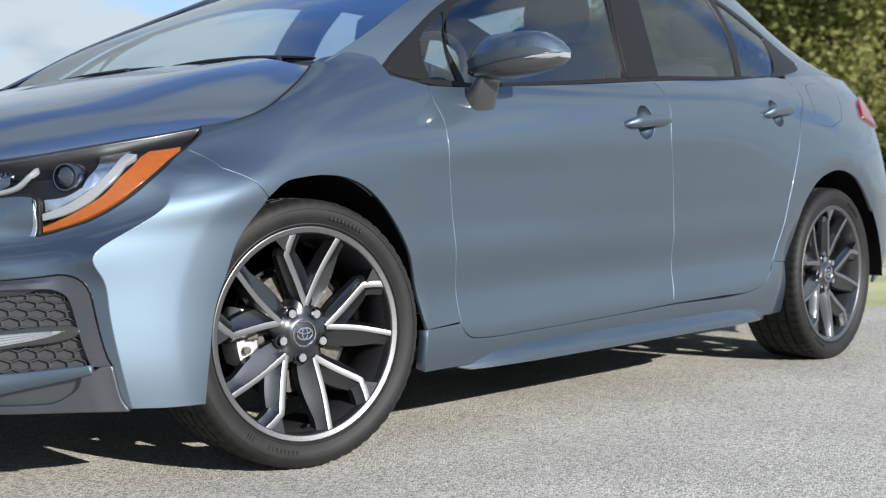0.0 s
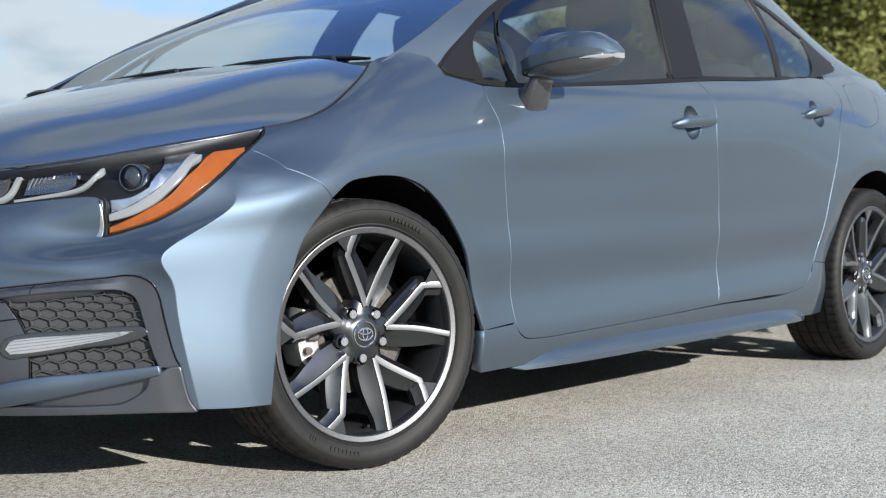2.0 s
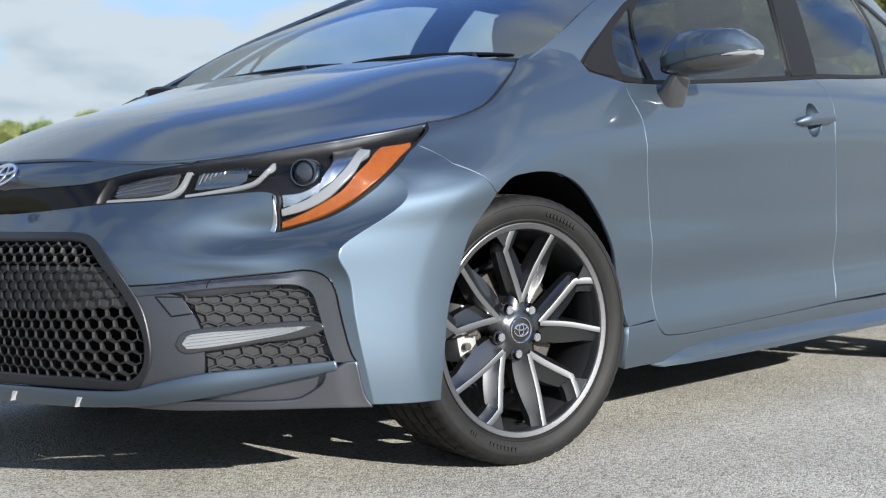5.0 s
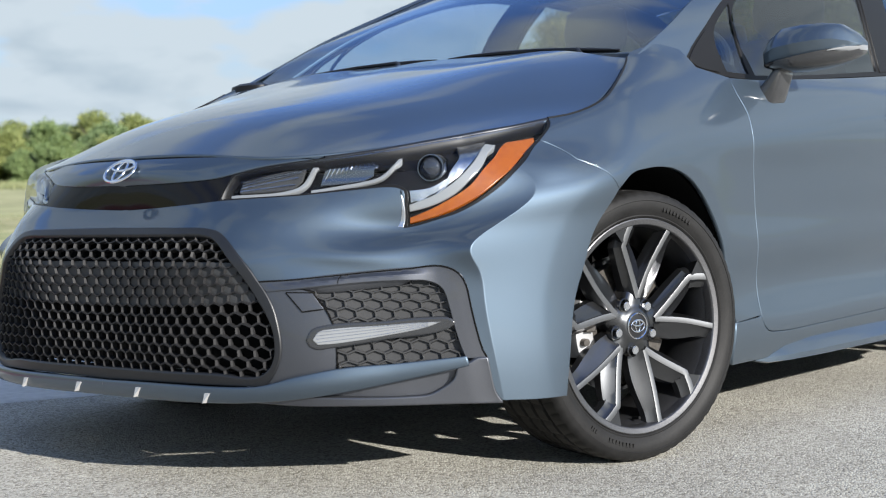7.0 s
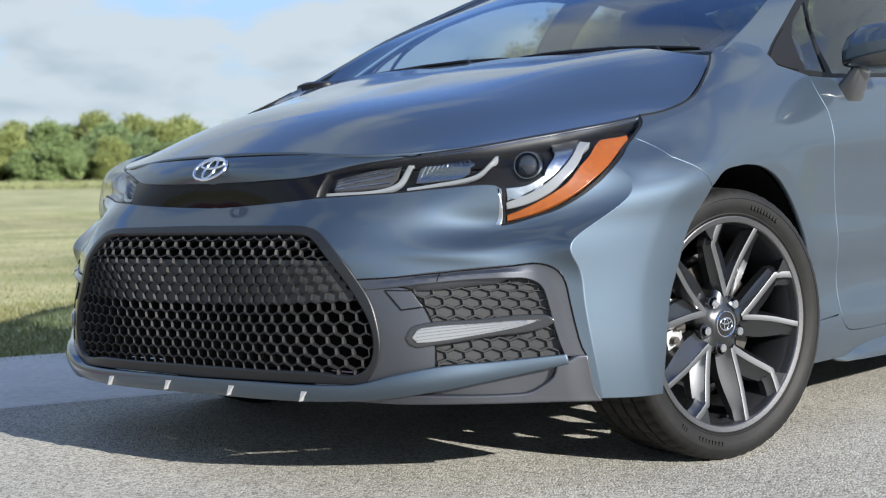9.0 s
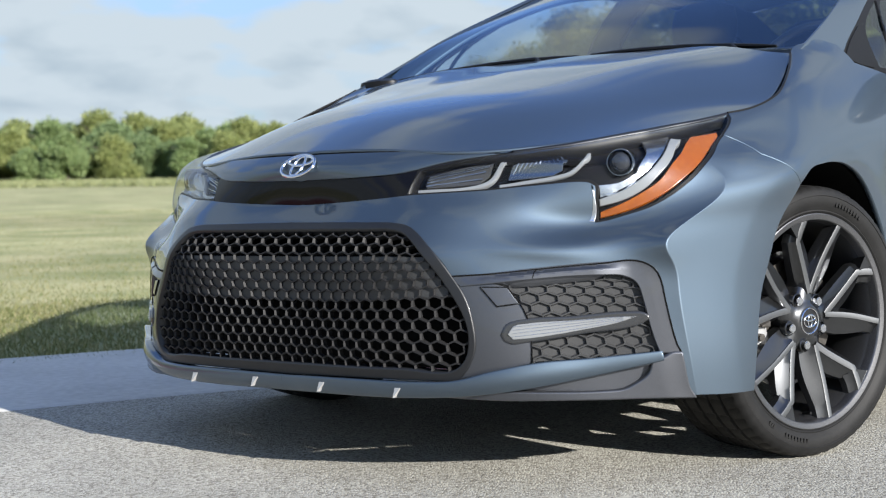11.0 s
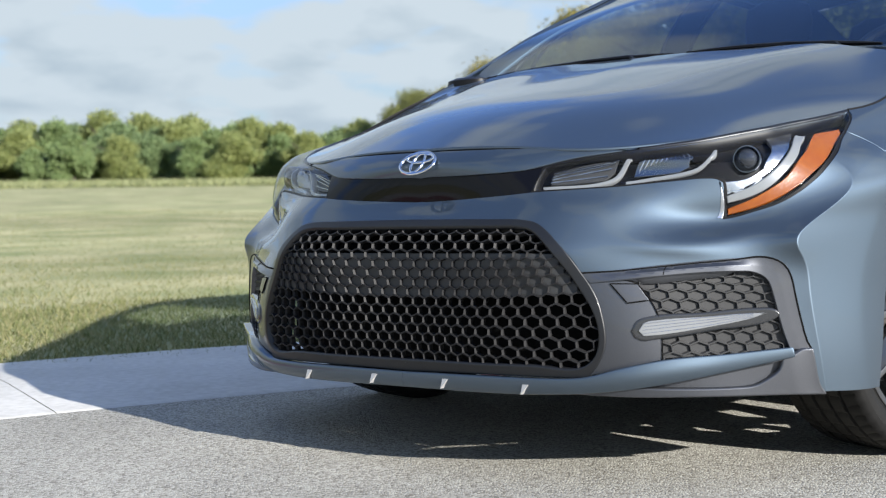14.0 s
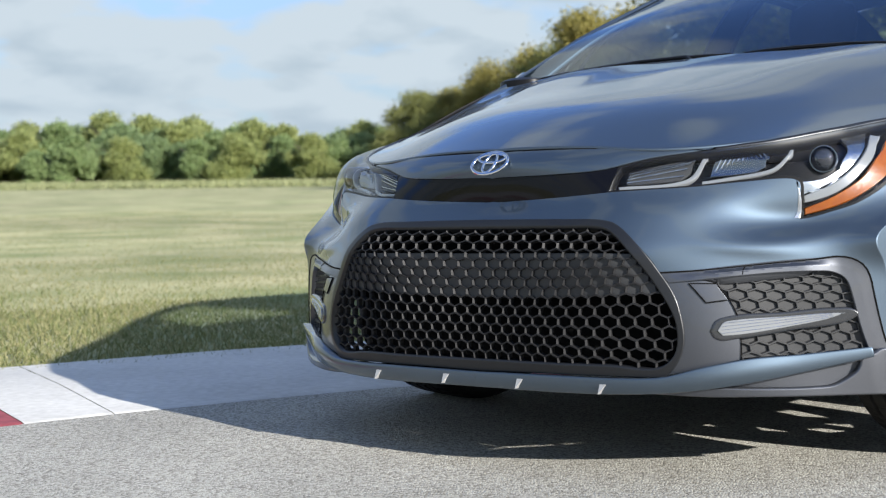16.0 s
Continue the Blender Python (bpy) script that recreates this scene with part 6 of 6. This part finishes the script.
pts = []
for near, far, count in ((0.0, 3.0, 70000), (3.0, 8.0, 60000), (8.0, 22.0, 60000)):
    x = rng.uniform(-2.5, 12 + far, count * 2)
    o = rng.uniform(near, far, count * 2)
    y = np.array([kerb_pt(min(q, 5.5), 1.20, 0).y + 0.4 * min(max((q - 1.4) / 0.5, 0.0), 1.0) for q in x]) + o
    ok = (y > 1.2) & (y < 26) & (x > -2.5) & (x - 0.25 * y < 11)
    pts.append(np.stack([x, y], 1)[ok][:count])
lawn = blades("grass", np.concatenate(pts), 0.030, 0.007, BLADE)
tagged(lawn, "short mown grass, green and straw coloured", "grass", kind="stuff")

# ---- trees ----
def crown_mesh(name, tall, wide, leaves, seed, mat, leaf=0.17):
    """A crown of small leaves, gathered in clumps over several uneven lobes."""
    r = np.random.default_rng(seed)
    lobes = []
    for k in range(16):
        a, q = r.uniform(0, 2 * math.pi), r.uniform(0.0, 0.75) * wide
        lobes.append((q * math.cos(a), q * math.sin(a), tall * r.uniform(0.08, 0.84) * (1 - 0.25 * q / wide), wide * r.uniform(0.22, 0.44)))
    lobes.append((0, 0, tall * 0.84, wide * 0.3))
    lobes = np.array(lobes)
    clumps = leaves // 9
    pick = r.integers(0, len(lobes), clumps)
    d = r.normal(0, 1, (clumps, 3))
    d /= np.linalg.norm(d, axis=1, keepdims=True)
    rad = lobes[pick, 3] * r.uniform(0.5, 1.12, clumps) ** 0.6
    c = lobes[pick, :3] + d * rad[:, None] * [1, 1, 0.85]
    c = np.repeat(c, 9, axis=0) + r.normal(0, 0.13, (clumps * 9, 3)) * wide / 2
    c[:, 2] = np.maximum(c[:, 2], 0.1)
    leaves = len(c)
    a = r.normal(0, 1, (leaves, 3))
    a /= np.linalg.norm(a, axis=1, keepdims=True)
    b = np.cross(a, r.normal(0, 1, (leaves, 3)))
    b /= np.linalg.norm(b, axis=1, keepdims=True)
    s = leaf * r.uniform(0.5, 1.25, (leaves, 1))
    v = np.stack([c - a * s, c - b * s * 0.55, c + a * s, c + b * s * 0.55], 1)
    me = bpy.data.meshes.new(name)
    me.from_pydata(v.reshape(-1, 3).tolist(), [], np.arange(4 * leaves).reshape(-1, 4).tolist())
    me.materials.append(mat)
    return me


def trunk_mesh(name, tall, seed):
    r = random.Random(seed)
    parts = [tube([(0, 0, -0.1), (0.05, 0.02, tall * 0.25), (0.0, 0.06, tall * 0.5), (0.08, 0.0, tall * 0.8)], [0.16, 0.12, 0.08, 0.03], 8)]
    for k in range(6):
        a, z = r.uniform(0, 6.28), tall * r.uniform(0.2, 0.6)
        l = tall * r.uniform(0.2, 0.36)
        parts.append(tube([(0.03, 0.03, z), (l * 0.5 * math.cos(a), l * 0.5 * math.sin(a), z + l * 0.45), (l * math.cos(a), l * math.sin(a), z + l * 0.75)], [0.06, 0.04, 0.012], 6))
    bm = join(*parts)
    me = bpy.data.meshes.new(name)
    bm.to_mesh(me)
    bm.free()
    me.materials.append(BARK)
    return me


KINDS, TALL = [], []
for k, (tall, wide, mat) in enumerate(((4.6, 1.9, LEAF_GREEN), (5.0, 2.1, LEAF_OLIVE), (4.2, 2.2, LEAF_DARK), (4.8, 1.7, LEAF_GREEN), (5.3, 2.3, LEAF_OLIVE), (4.4, 2.0, LEAF_DARK))):
    KINDS.append((trunk_mesh("trunk", tall, k), crown_mesh("crown", tall, wide, 19800, 20 + k, mat, 0.115)))
for k, (tall, wide, mat) in enumerate(((9.0, 3.6, LEAF_AUTUMN), (8.4, 3.9, LEAF_SHADE), (9.6, 3.4, LEAF_AUTUMN), (8.8, 3.6, LEAF_SHADE))):
    TALL.append((trunk_mesh("trunk", tall, 30 + k), crown_mesh("crown", tall, wide, 36000, 50 + k, mat, 0.095)))
TREE_LABELS = ["dense green field-edge tree in full leaf", "yellowing olive-green field-edge tree", "dark green bushy field-edge tree"]


def tree(meshes, label, at, size, turn):
    t = tagged(new("tree"), label, "tree", "trees along the field")
    t.matrix_basis = Matrix.LocRotScale(at, Euler((0, 0, turn)), (size * 1.32, size * 1.32, size))
    for name, me in zip(("trunk", "crown"), meshes):
        new(name, me).parent = t


AWAY, ASIDE, FROM = Vector((0.7706, 0.6355, 0)), Vector((0.6355, -0.7706, 0)), Vector((-3.2, -2.4, 0))
rnd = random.Random(8)
px = -0.36
while px < 0.02:  # the far hedge
    for row in range(3):
        dist = 94 + rnd.uniform(-2, 4) + 5 * row
        at = FROM + AWAY * dist + ASIDE * dist * (px + rnd.uniform(-0.008, 0.008))
        k = rnd.randrange(6)
        tree(KINDS[k], TREE_LABELS[k % 3], at, rnd.uniform(0.50, 0.76) if row == 0 else rnd.uniform(0.70, 0.99), rnd.uniform(0, 6.28))
    px += 0.0165 * rnd.uniform(0.7, 1.2)
px = -0.02
while px < 0.40:  # taller trees that come nearer
    q = min(max((px - 0.0) / 0.22, 0), 1.0)
    for row in range(2):
        dist = 94 - 42 * q + rnd.uniform(-2, 3) + 6 * row
        at = FROM + AWAY * dist + ASIDE * dist * (px + rnd.uniform(-0.006, 0.006))
        k = rnd.randrange(4)
        tree(TALL[k], TREE_LABELS[(1, 0, 1, 2)[k]], at, (0.68 + 0.49 * q) * rnd.uniform(0.88, 1.12), rnd.uniform(0, 6.28))
    px += 3.6 / dist * rnd.uniform(0.6, 1.0)
# tall dry grass before the trees
n = 60000
q = rng.uniform(-0.36, 0.34, n)
dd = rng.uniform(86, 97, n) - np.clip((q - 0.02) / 0.22, 0, 1) * 42
xy = np.array([FROM[:2]]) + dd[:, None] * np.array([AWAY[:2]]) + (dd * q)[:, None] * np.array([ASIDE[:2]])
verge = blades("tall_grass", xy, 0.42, 0.07, DRY_BLADE, 0.4)
tagged(verge, "tall dry grass along the foot of the trees", "grass", kind="stuff")
